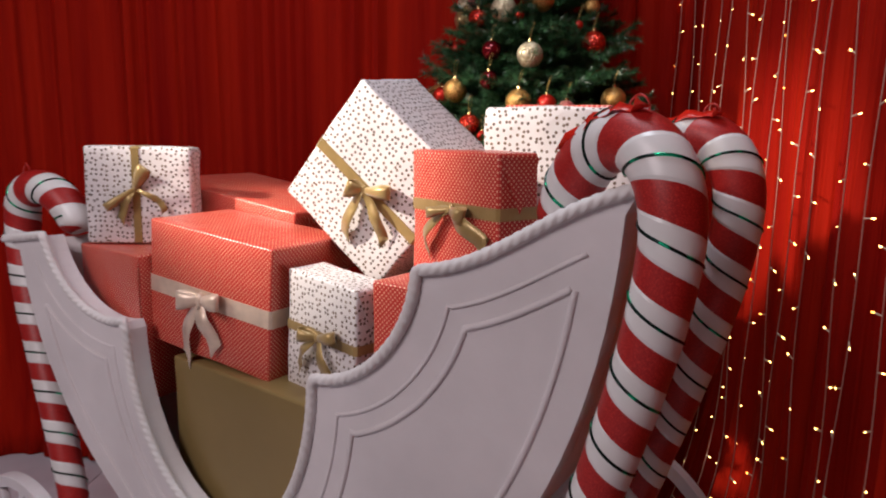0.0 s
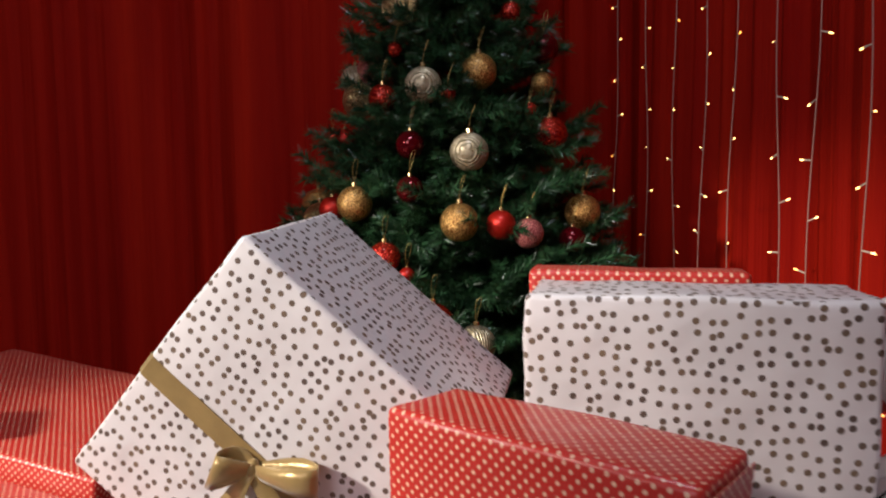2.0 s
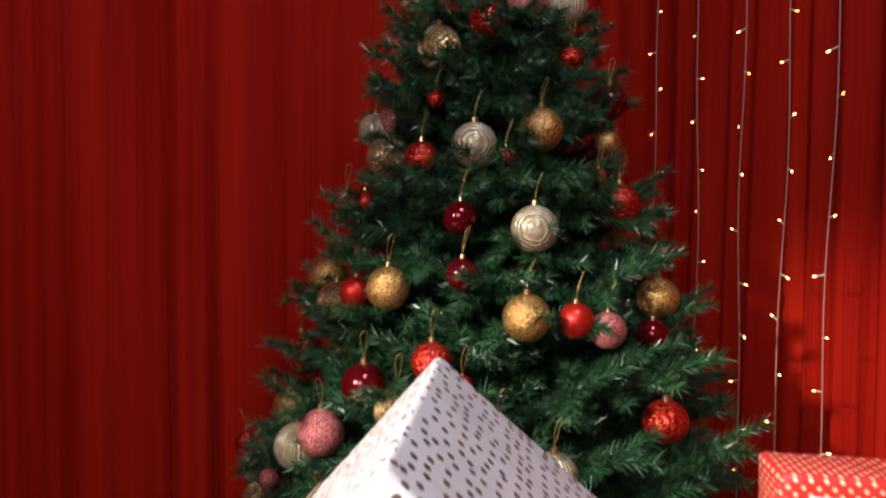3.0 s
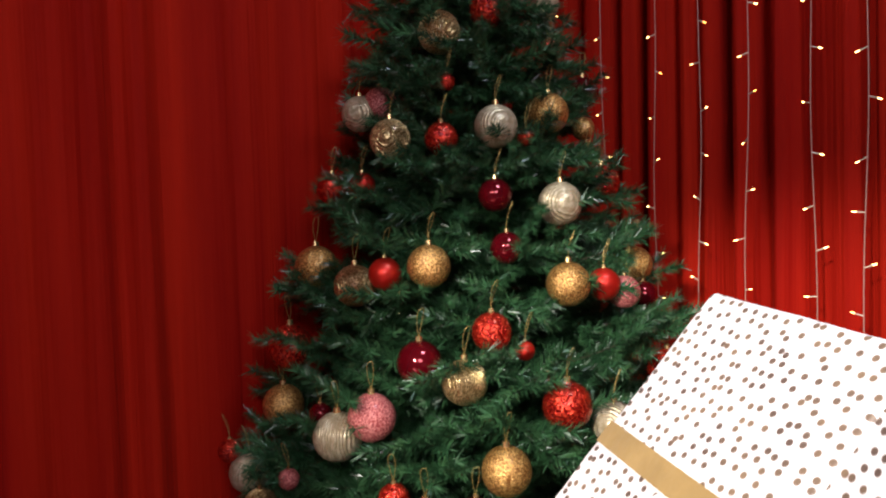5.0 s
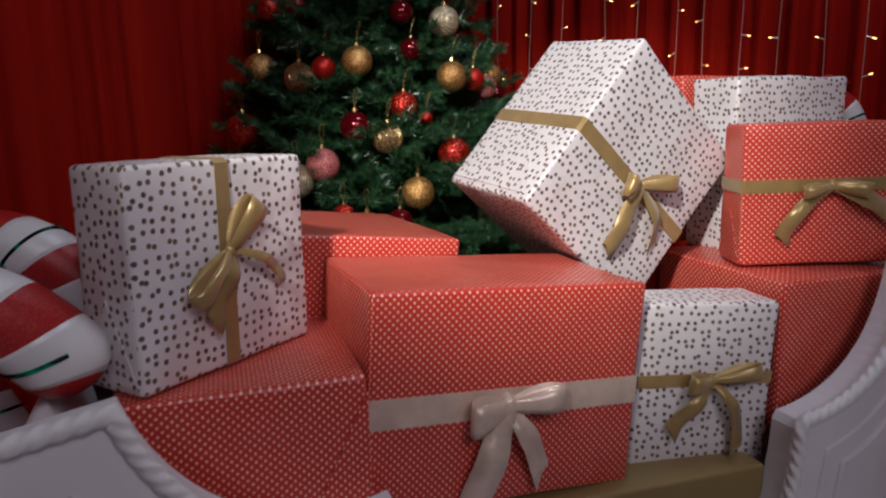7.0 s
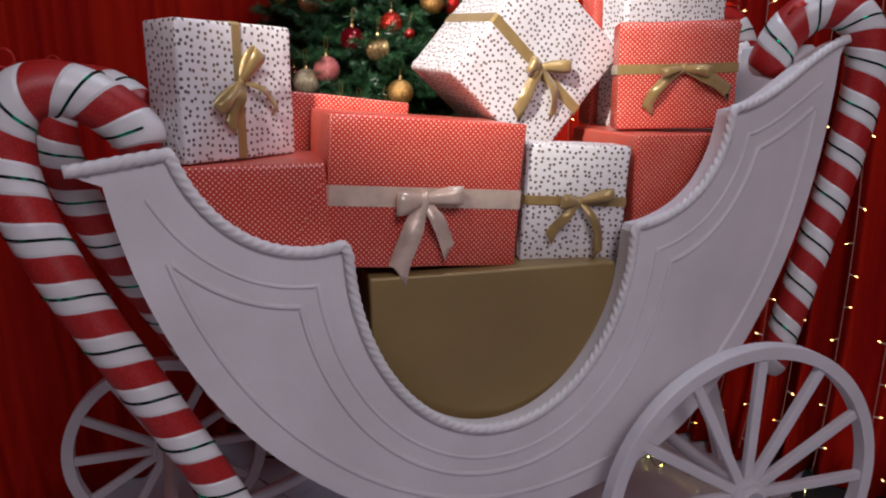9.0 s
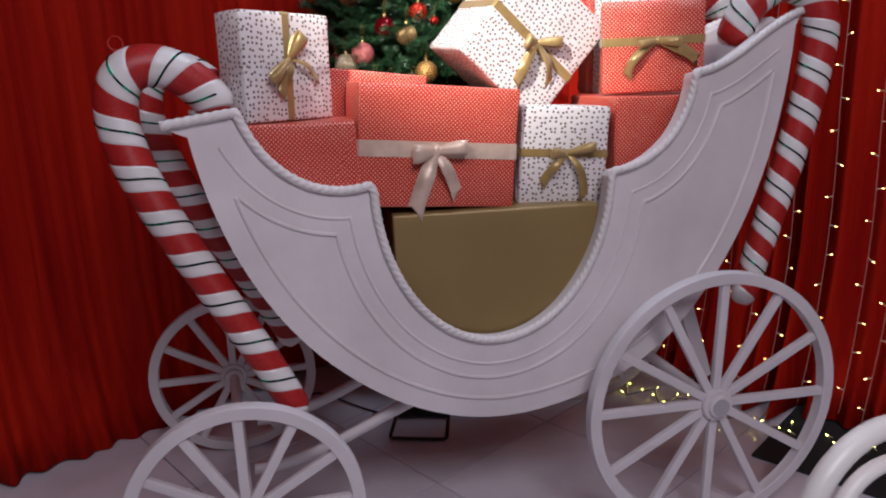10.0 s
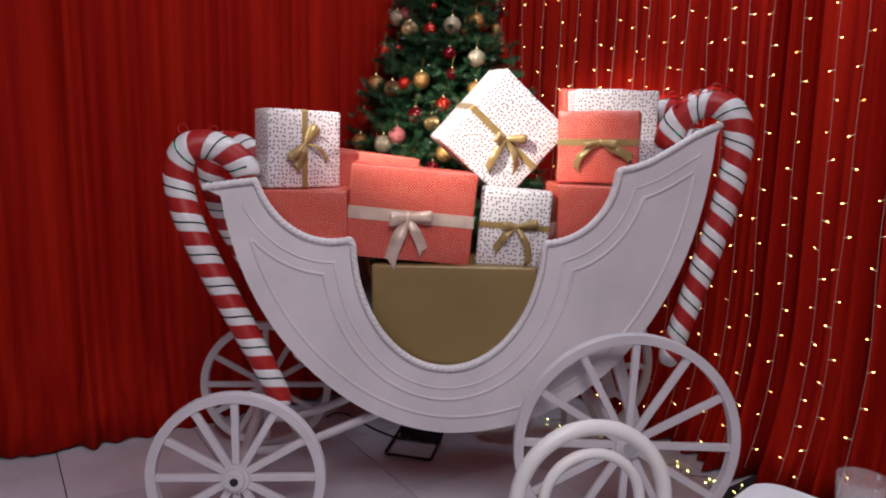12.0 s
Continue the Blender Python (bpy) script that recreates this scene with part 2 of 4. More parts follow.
def bend(x):
    """How far the side boards lean inwards at the back of the carriage and spread at its front."""
    back, front = x - 0.5, -x - 0.42
    return 0.08 * (back + math.sqrt(back * back + 0.0016)) - 0.068 * (front + math.sqrt(front * front + 0.0016))


def side_panel(parent, y, outer, label):
    top = [p for run in top_contour() for p in run]
    ring = top + under_contour()
    bm = bmesh.new()
    verts = [bm.verts.new((x, y, z)) for x, z in ring]
    face = bm.faces.new(verts)
    made = bmesh.ops.extrude_face_region(bm, geom=[face])
    bmesh.ops.translate(bm, verts=[v for v in made["geom"] if isinstance(v, bmesh.types.BMVert)], vec=(0, THICK, 0))
    for cut in (-0.7, -0.62, -0.54, -0.48, -0.42, -0.36, -0.3, 0.4, 0.46, 0.52, 0.58, 0.64, 0.72, 0.8):
        bmesh.ops.bisect_plane(bm, geom=bm.verts[:] + bm.edges[:] + bm.faces[:], plane_co=(cut, 0, 0), plane_no=(1, 0, 0))
    for v in bm.verts:
        v.co.y -= outer * bend(v.co.x)
    bmesh.ops.recalc_face_normals(bm, faces=bm.faces[:])
    panel = part("side_panel", bm, WHITE, parent, label)
    mod = panel.modifiers.new("edge", "BEVEL")
    mod.width, mod.segments, mod.limit_method, mod.angle_limit = 0.004, 2, "ANGLE", radians(40)
    face_y = y if outer < 0 else y + THICK

    def lobed(i):
        turn = i * 0.6
        return [((0.0118 + 0.0010 * math.cos(3 * a)) * math.cos(a + turn), (0.0118 + 0.0010 * math.cos(3 * a)) * math.sin(a + turn)) for a in [2 * math.pi * k / 18 for k in range(18)]]
    rope_line = [(x, face_y + outer * (0.004 - bend(x)), z + 0.004) for x, z in top]
    part("rope_trim", sweep(resample(rope_line, 0.006), lobed), ROPE, panel, "twisted white rope edging", True)
    if outer < 0:
        beads(panel, face_y, top)
    return panel


def beads(panel, y, top):
    under = under_contour()
    dense_top = [Vector((p.x, p.y)) for p in resample([Vector((x, z, 0)) for x, z in top], 0.006)]
    dense_under = [Vector((p.x, p.y)) for p in resample([Vector((x, z, 0)) for x, z in under], 0.006)]

    def offset(line, d, other, gap):
        out, run = [], []
        for i in range(2, len(line) - 2):
            t = (line[i + 2] - line[i - 2]).normalized()
            q = line[i] + Vector((t.y, -t.x)) * d
            ok = min((q - p).length for p in line[::2]) > d - 0.006 and min((q - p).length for p in other[::2]) > gap
            if ok:
                run.append(q)
            if (not ok and run):
                out.append(run)
                run = []
        if run:
            out.append(run)
        joined = []
        for r in out:
            if joined and (joined[-1][-1] - r[0]).length < 0.05:
                joined[-1] += r
            elif len(r) > 6:
                joined.append(r)
        return joined
    for line, d, other, gap, r in ((dense_top, 0.068, dense_under, 0.05, 0.0042), (dense_top, 0.109, dense_under, 0.065, 0.006), (dense_under, 0.06, dense_top, 0.112, 0.006)):
        for run in offset(line, d, other, gap):
            if len(run) > 8:
                pts = resample([Vector((p.x, y - 0.0005 + bend(p.x), p.y)) for p in run], 0.012)
                part("bead_moulding", tube(pts, r, 8), WHITE, panel, "", True)


def shell(parent):
    """The curved boards that join the two side panels underneath and at both ends."""
    line = [(x * 0.985, z + 0.012) for x, z in under_contour()]
    bm = bmesh.new()
    rows = []
    for x, z in line:
        inner = (x * 0.97, z + 0.016)
        a, b = THICK + bend(x), WIDTH - THICK - bend(x)
        rows.append([bm.verts.new((x, a, z)), bm.verts.new((x, b, z)), bm.verts.new((inner[0], b, inner[1])), bm.verts.new((inner[0], a, inner[1]))])
    for a, b in zip(rows, rows[1:]):
        for k in range(4):
            bm.faces.new((a[k], a[(k + 1) % 4], b[(k + 1) % 4], b[k]))
    bm.faces.new(rows[0])
    bm.faces.new(rows[-1][::-1])
    bmesh.ops.recalc_face_normals(bm, faces=bm.faces[:])
    return part("body_shell", bm, WHITE, parent, "curved white body board", True)


def wheel(parent, hub, radius, phase, side):
    """A spoked wheel in the plane of the carriage's side."""
    w = new("wheel")
    w.parent = parent
    w.location = hub
    ring = [(radius - 0.017) * Vector((math.cos(a), 0, math.sin(a))) for a in [2 * math.pi * k / 72 for k in range(72)]]
    sec = [(0.017, 0.016), (0.015, 0.018), (-0.015, 0.018), (-0.017, 0.016), (-0.017, -0.016), (-0.015, -0.018), (0.015, -0.018), (0.017, -0.016)]
    bm = bmesh.new()
    rings = []
    for p in ring:
        out = p.normalized()
        rings.append([bm.verts.new(p + out * a + Vector((0, b, 0))) for a, b in sec])
    for i in range(72):
        for k in range(8):
            bm.faces.new((rings[i][k], rings[i][(k + 1) % 8], rings[(i + 1) % 72][(k + 1) % 8], rings[(i + 1) % 72][k]))
    bmesh.ops.recalc_face_normals(bm, faces=bm.faces[:])
    part("rim", bm, WHEEL, w)
    for k in range(12):
        a = phase + 2 * math.pi * k / 12
        length = radius - 0.05
        m = Matrix.Rotation(-a, 4, "Y") @ Matrix.Translation((0.025 + length / 2, 0, 0))
        part("spoke", box((length, 0.02, 0.026), bevel=0.004, m=m), WHEEL, w)
    bm = rod(0.048, 0.05, pose(0, 0, 0, 90, 0, 0), 28)
    rod(0.034, 0.075, pose(0, 0, 0, 90, 0, 0), 28, bm)
    hub_ob = part("hub", bm, WHEEL, w, "", False)
    mod = hub_ob.modifiers.new("edge", "BEVEL")
    mod.width, mod.segments, mod.limit_method = 0.004, 2, "ANGLE"
    if radius < 0.35:
        # A flat dark disc paints the hole's shade; the hub stays solid.
        part("hub_hole_disc", rod(0.014, 0.004, pose(0, side * 0.0385, 0, 90, 0, 0), 16), HOLE_SHADE, hub_ob, "dark disc painted as the shaded axle hole")
    else:
        part("hub_cap", rod(0.026, 0.004, pose(0, side * 0.0385, 0, 90, 0, 0), 20), GREY, hub_ob, "flat grey hub cap")
    return w


def carriage():
    root = thing("gift_carriage", "white painted wooden carriage with spoked wheels, loaded with presents", "carriage")
    side_panel(root, 0.0, -1, "white side panel with a scooped opening and raised mouldings")
    side_panel(root, WIDTH - THICK, 1, "white side panel with a scooped opening")
    shell(root)
    for y, side in ((-0.093, -1), (0.80, 1)):
        wheel(root, (0.630, y, 0.400), 0.400, radians(88), side)
    wheel(root, (-0.713, -0.115, 0.30), 0.30, radians(90), -1)
    wheel(root, (-0.790, 0.80, 0.30), 0.30, radians(90), 1)
    part("axle", rod(0.018, 0.90, pose(0.630, 0.357, 0.400, 90, 0, 0)), WHEEL, root)
    part("axle", rod(0.018, 0.92, pose(-0.751, 0.342, 0.30, 90, 0, 4.8)), WHEEL, root)
    for y in (0.10, 0.40):
        bent = [(x, y, z) for x, z in bezier((-0.70, 0.30), (-0.55, 0.29), (-0.40, 0.38), (-0.22, 0.45), 16)]
        part("strut", sweep(bent, lambda i: [(0.014, 0.011), (-0.014, 0.011), (-0.014, -0.011), (0.014, -0.011)]), WHEEL, root)
        part("strut", box((0.045, 0.03, 0.40), m=pose(0.66, y, 0.58, 0, -18, 0), bevel=0.003), WHEEL, root)
    return root


carriage()

def strip(points, width, normal=(0, -1, 0), taper=None, slant=0.0):
    """A flat ribbon along points that faces roughly along normal."""
    pts = [Vector(p) for p in points]
    bm = bmesh.new()
    rows = []
    for i, p in enumerate(pts):
        d = (pts[min(i + 1, len(pts) - 1)] - pts[max(i - 1, 0)]).normalized()
        s = d.cross(Vector(normal))
        s = s.normalized() if s.length > 1e-4 else Vector((1, 0, 0))
        k = width / 2 * (taper(i / (len(pts) - 1)) if taper else 1)
        rows.append([bm.verts.new(p + s * k + Vector(normal) * 0.002), bm.verts.new(p), bm.verts.new(p - s * k + Vector(normal) * 0.002)])
    end = (pts[-1] - pts[-2]).normalized() * width * slant
    for v, k in zip(rows[-1], (0.5, 0.0, -0.5)):
        v.co += end * k * 2
    for a, b in zip(rows, rows[1:]):
        for k in range(2):
            bm.faces.new((a[k], a[k + 1], b[k + 1], b[k])).smooth = True
    bmesh.ops.recalc_face_normals(bm, faces=bm.faces[:])
    bmesh.ops.solidify(bm, geom=bm.faces[:], thickness=0.001)
    return bm


# ---- candy canes ----


def cane_material(hand):
    m, t, b = material("candy_cane_stripes", (0.8, 0.8, 0.8), 0.35)
    uv = coords(t, "UV")
    sep = t.nodes.new("ShaderNodeSeparateXYZ")
    t.links.new(uv, sep.inputs[0])
    run = maths(t, "ADD", maths(t, "MULTIPLY", sep.outputs[1], 1 / 0.118), maths(t, "MULTIPLY", sep.outputs[0], hand))
    phase = maths(t, "FRACT", run)
    red = maths(t, "GREATER_THAN", phase, 0.56)
    glit = noise_of(t, coords(t), 420, 2.0)
    redc = ramp(t, glit, [(0.45, (0.33, 0.008, 0.008)), (0.74, (0.62, 0.035, 0.028))])
    white = ramp(t, noise_of(t, coords(t), 6), [(0.3, (0.74, 0.72, 0.71)), (0.7, (0.83, 0.82, 0.81))])
    t.links.new(mix(t, red, white, redc), b.inputs["Base Color"])
    t.links.new(maths(t, "MULTIPLY_ADD", red, 0.12), b.inputs["Roughness"])
    b.inputs["Roughness"].links[0].from_node.inputs[2].default_value = 0.33
    edge = ramp(t, phase, [(0.0, (0, 0, 0)), (0.05, (1, 1, 1)), (0.51, (1, 1, 1)), (0.56, (0, 0, 0))])
    t.links.new(bump(t, edge, 0.6, 0.004, bump(t, glit, 0.2, 0.001)), b.inputs["Normal"])
    return m


CANES = {1: cane_material(1), -1: cane_material(-1)}
TINSEL, tt, tb = material("green_tinsel", (0.0, 0.16, 0.08), 0.25, 0.8)
# Bright green flecks put the tinsel's glints into its base colour.
tt.links.new(ramp(tt, noise_of(tt, coords(tt), 38, 2), [(0.52, (0.004, 0.018, 0.014)), (0.60, (0.0, 0.62, 0.30))]), tb.inputs["Base Color"])
REDRIB, rrt, rrb = material("red_film_ribbon", (0.6, 0.02, 0.01), 0.22)
rrt.links.new(bump(rrt, noise_of(rrt, coords(rrt), 90, 3), 0.9, 0.006), rrb.inputs["Normal"])
REDSTRING, rt_, rb_ = material("red_cord", (0.5, 0.02, 0.015), 0.4)


def cane(line, y, label, hand=1, r=0.048, slope=0.0, lean=0.2, scrap=False, group="candy canes on the carriage"):
    root = thing("candy_cane", label, "candy cane", group=group)
    crest = max(range(len(line)), key=lambda k: abs(line[k][0]))
    pts = resample([(x, y + slope * min(0.0, z - 1.3) + (lean * abs(x - line[crest][0]) if k > crest else 0.0), z) for k, (x, z) in enumerate(line)], 0.012)
    n = 24

    def girth(i):
        return r * (0.76 + 0.24 * min(1.0, i / (0.72 * len(pts))))

    def sec(i):
        k = girth(i)
        ends = min(i, len(pts) - 1 - i)
        if ends < 3:
            k = girth(i) * (0.55, 0.8, 0.93)[ends]
        return [(k * math.cos(2 * math.pi * j / n), k * math.sin(2 * math.pi * j / n)) for j in range(n)]
    part("cane", sweep(pts, sec, uv=True), CANES[hand], root, "", True)
    # tinsel wound along the middle of the white stripe
    fr = frames_along(pts)
    run, wind = 0.0, []
    for i, (p, side, up, d) in enumerate(fr):
        if i:
            run += (p - fr[i - 1][0]).length
        wind.append((p, side, up, run, girth(i)))
    coil = []
    for (p, s, u, a, g), (p2, s2, u2, a2, g2) in zip(wind, wind[1:]):
        for k in range(3):
            f = k / 3
            turn = 2 * math.pi * hand * (0.28 - (a + (a2 - a) * f) / 0.118)
            q, ss, uu = p.lerp(p2, f), s.lerp(s2, f), u.lerp(u2, f)
            coil.append(q + (ss * math.cos(turn) + uu * math.sin(turn)) * (g + (g2 - g) * f + 0.0005))
    part("tinsel", tube(coil[12:-12], 0.0028, 6), TINSEL, root, "thin green tinsel thread")
    if scrap:
        peak = max(range(len(fr)), key=lambda k: fr[k][0].z)
        crown = Vector((0.1, -0.5, 0.86))
        over = [fr[peak - 3][0] + crown * (r + 0.022)]
        for k in range(peak - 2, min(len(fr) - 2, peak + 10)):
            out = (crown + Vector((-0.07, -0.04, 0)) * (k - peak)).normalized()
            over.append(fr[k][0] + out * (r + 0.004 + 0.004 * math.sin(k * 1.9)))
        part("ribbon_scrap", strip(over, 0.03, (0.4, -0.5, 0.77), lambda f: 0.8 + 0.25 * math.sin(f * 21), 0.5), REDRIB, root, "crumpled red ribbon stuck on the bend")
    top = max(fr, key=lambda q: q[0].z)[0] + Vector((0.02 if line[0][0] > 0 else -0.06, 0, r * 0.75))
    ring = [top + Vector((0.016 * math.sin(a), 0.004 * math.sin(2 * a), 0.014 - 0.016 * math.cos(a))) for a in [2 * math.pi * k / 20 for k in range(21)]]
    part("hanging_loop", tube(ring, 0.002, 6), REDSTRING, root, "red cord loop")
    return root


LEFT_CANE = bezier((-0.560, 0.52), (-0.68, 0.80), (-0.918, 1.12), (-0.918, 1.30), 30) + bezier((-0.918, 1.30), (-0.925, 1.44), (-0.79, 1.45), (-0.70, 1.32), 16)[1:] + [(-0.685, 1.29)]
RIGHT_CANE = bezier((0.812, 0.64), (0.89, 0.93), (1.002, 1.22), (1.015, 1.44), 30) + bezier((1.015, 1.44), (1.02, 1.63), (0.845, 1.64), (0.80, 1.46), 16)[1:] + [(0.79, 1.42)]
for y, slope in ((0.045, 0.12), (0.44, -0.05)):
    cane(LEFT_CANE, y, "red and white striped candy cane hooked over the carriage front", -1, 0.050, slope, 0.22 if y < 0.3 else -0.15)
for y in (0.06, 0.52):
    cane(RIGHT_CANE, y, "large red and white candy cane hooked over the carriage back", -1, 0.051, 0.0, 0.45 if y < 0.3 else 0.15, True)

# ---- presents ----


def wrap_box(w, d, h, seed, bevel=0.007, sag=0.003):
    rng = random.Random(seed)
    bm = bmesh.new()
    bmesh.ops.create_cube(bm, size=1.0, matrix=Matrix.Translation((0, 0, h / 2)) @ Matrix.Diagonal((w, d, h, 1)))
    bmesh.ops.bevel(bm, geom=bm.edges[:], offset=bevel, segments=3, affect="EDGES", profile=0.5)
    long = [e for e in bm.edges if e.calc_length() > 0.08]
    bmesh.ops.subdivide_edges(bm, edges=long, cuts=7, use_grid_fill=True)
    shift = Vector((rng.uniform(0, 50), rng.uniform(0, 50), rng.uniform(0, 50)))
    for v in bm.verts:
        k = noise.noise(v.co * 9 + shift) * sag + noise.noise(v.co * 28 + shift) * sag * 0.35
        c = Vector((v.co.x / w, v.co.y / d, v.co.z / h - 0.5))
        v.co += c.normalized() * k
    layer = bm.loops.layers.uv.new("UVMap")
    off = rng.uniform(0, 3)
    for f in bm.faces:
        n = [abs(a) for a in f.normal]
        axis = n.index(max(n))
        for loop in f.loops:
            x, y, z = loop.vert.co
            loop[layer].uv = {0: (y + off, z), 1: (x + off, z), 2: (x + off, y + h)}[axis]
        f.smooth = True
    return bm


def band(w, d, h, width, kind, at):
    """A ribbon round the box: 'flat' runs level at the height at, 'upright' runs over the top at x = at."""
    bm = bmesh.new()
    g, e = 0.0022, 0.006
    a, b = w / 2 + g, d / 2 + g
    if kind == "flat":
        ring = [(-a + e, -b), (a - e, -b), (a, -b + e), (a, b - e), (a - e, b), (-a + e, b), (-a, b - e), (-a, -b + e)]
        loops = [[bm.verts.new((x, y, at + s * width / 2)) for x, y in ring] for s in (-1, 1)]
    else:
        lo, hi = -g * 0, h + g
        ring = [(-b, lo + e), (-b, hi - e), (-b + e, hi), (b - e, hi), (b, hi - e), (b, lo + e), (b - e, lo), (-b + e, lo)]
        loops = [[bm.verts.new((at + s * width / 2, y, z)) for y, z in ring] for s in (-1, 1)]
    n = len(ring)
    for k in range(n):
        bm.faces.new((loops[0][k], loops[0][(k + 1) % n], loops[1][(k + 1) % n], loops[1][k]))
    bmesh.ops.recalc_face_normals(bm, faces=bm.faces[:])
    made = bmesh.ops.solidify(bm, geom=bm.faces[:], thickness=0.0012)
    return bm


def lobe(dx, dz, width):
    """One loop of a bow: ribbon that runs out from the knot, turns over and comes back against the box."""
    length = math.hypot(dx, dz)
    way, across = Vector((dx, 0, dz)) / length, Vector((-dz, 0, dx)) / length
    run = bezier((0, -0.008, 0), (0.4, -0.034, 0), (0.95, -0.044, 0), (1.0, -0.024, 0), 12) + bezier((1.0, -0.024, 0), (1.0, -0.006, 0), (0.5, -0.003, 0), (0, -0.005, 0), 10)[1:]
    bm = bmesh.new()
    rows = []
    for i, (a, y, _) in enumerate(run):
        half = width / 2 * (0.38 + 0.62 * min(1.0, a * 1.5) ** 0.8)
        mid = way * (a * length) + Vector((0, y, 0)) + across * (0.22 * width * math.sin(math.pi * i / (len(run) - 1)))
        puff = Vector((0, 0.006 * math.sin(math.pi * min(1, a)), 0))
        rows.append([bm.verts.new(mid + across * half + puff), bm.verts.new(mid + across * half * 0.35), bm.verts.new(mid - across * half * 0.35), bm.verts.new(mid - across * half + puff)])
    for p, q in zip(rows, rows[1:]):
        for k in range(3):
            bm.faces.new((p[k], p[k + 1], q[k + 1], q[k])).smooth = True
    bmesh.ops.recalc_face_normals(bm, faces=bm.faces[:])
    bmesh.ops.solidify(bm, geom=bm.faces[:], thickness=0.0009)
    return bm


def bow(parent, at, mat, turn, width, loops, tails, seed):
    """A tied bow on the face that looks towards -y: knot, loops by their tips, tails by their ends and sideways swing."""
    root = new("bow")
    root.parent = parent
    root.matrix_local = Matrix.Translation(at) @ Matrix.Rotation(radians(turn), 4, "Y")
    bm = bmesh.new()
    bmesh.ops.create_uvsphere(bm, u_segments=14, v_segments=9, radius=1.0, matrix=Matrix.Diagonal((width * 0.30, width * 0.28, width * 0.42, 1)))
    for v in bm.verts:
        v.co *= 1 + 0.22 * noise.noise(v.co * 120 + Vector((seed, 0, 0)))
        v.co.y -= 0.006
    part("knot", bm, mat, root, "", True)
    for dx, dz, wide in loops:
        part("loop", lobe(dx, dz, wide), mat, root)
    for k, (dx, dz, swing, wide) in enumerate(tails):
        pts = bezier((0, -0.007, 0), (dx * 0.25 + swing, -0.026, dz * 0.2), (dx * 0.8 + swing, -0.018, dz * 0.55), (dx, -0.007, dz), 18)
        pts = [(x, y - 0.004 * math.sin(i * 0.55 + seed + k), z) for i, (x, y, z) in enumerate(pts)]
        part("tail", strip(pts, wide, (0.25 if k else -0.25, -0.95, 0.1), lambda f: 0.42 + 0.58 * min(1, f * 2.2), 0.5 if k else -0.5), mat, root)
    return root


def fold(w, d, h, face):
    """The folded-over end of the paper: a thin flap with a slanting edge on one face."""
    bm = bmesh.new()
    g, t = 0.0016, 0.0011
    if face == "front":
        shape = [(-w * 0.08, h * 0.03), (w * 0.497, h * 0.03), (w * 0.497, h * 0.95)]
        ring = [(x, -d / 2 - g, z) for x, z in shape]
        push = Vector((0, -t, 0))
    else:
        side = -1 if face == "left" else 1
        shape = [(-d * 0.47, h * 0.96), (0.0, h * 0.56), (d * 0.47, h * 0.96)] if face == "right" else [(-d * 0.47, h * 0.04), (0.0, h * 0.42), (d * 0.47, h * 0.04)]
        ring = [(side * (w / 2 + g), y, z) for y, z in shape]
        push = Vector((side * t, 0, 0))
    low = [bm.verts.new(p) for p in ring]
    high = [bm.verts.new(Vector(p) + push) for p in ring]
    bm.faces.new(low)
    bm.faces.new(high[::-1])
    for k in range(3):
        bm.faces.new((low[k], low[(k + 1) % 3], high[(k + 1) % 3], high[k]))
    bmesh.ops.recalc_face_normals(bm, faces=bm.faces[:])
    layer = bm.loops.layers.uv.new("UVMap")
    for f in bm.faces:
        for loop in f.loops:
            x, y, z = loop.vert.co
            loop[layer].uv = (x + 0.7, z + 0.3) if face == "front" else (y + 0.7, z + 0.3)
    return bm


def present(label, size, m, paper_mat, seed, ribbon=None, knot=None, folds=("left", "right"), sag=0.003):
    w, d, h = size
    root = thing("present", label, "gift box", m, "presents in the carriage")
    part("wrapped_box", wrap_box(w, d, h, seed, sag=sag), paper_mat, root)
    for face in folds:
        part("paper_flap", fold(w, d, h, face), paper_mat, root)
    if ribbon:
        mat, kind, at, width = ribbon
        part("ribbon", band(w, d, h, width, kind, at), mat, root)
        if knot:
            bow(root, (knot[0], -d / 2 - 0.004, knot[1]), mat, *knot[2:], seed)
    return root


def stand(x, y, z, yaw=0.0, roll=0.0, w=0.0, d=0.0, corner=0):
    """Pose of a box from the lower front corner (left: -1, right: 1, middle: 0)."""
    return pose(x, y, z, 0, roll, yaw) @ Matrix.Translation((-corner * w / 2, d / 2, 0))


present("large box in plain matt gold paper, half hidden inside the carriage", (0.59, 0.32, 0.51), stand(-0.27, 0.09, 0.488, -4, 0, 0.59, 0.32, -1), GOLDWRAP, 1)
present("big red box with pale dots and a cream satin bow", (0.447, 0.266, 0.329), stand(-0.367, 0.091, 1.030, 1.5, 4.8, 0.447, 0.266, -1), REDDOT, 2,
        (CREAMRIB, "flat", 0.158, 0.044), (-0.012, 0.156, -3, 0.044, [(-0.066, 0.004, 0.048), (0.084, 0.0, 0.040)], [(-0.058, -0.165, 0.0, 0.046), (0.058, -0.118, -0.004, 0.036)]))
present("small white spotted box tied with a gold bow", (0.254, 0.105, 0.285), stand(0.105, 0.138, 0.992, -10, 3, 0.254, 0.105, -1), DOTTED, 3,
        (GOLDRIB, "flat", 0.152, 0.022), (0.006, 0.152, -2, 0.026, [(-0.046, 0.010, 0.032), (0.082, 0.016, 0.024)], [(-0.070, -0.088, 0.0, 0.024), (0.050, -0.128, 0.018, 0.024)]))
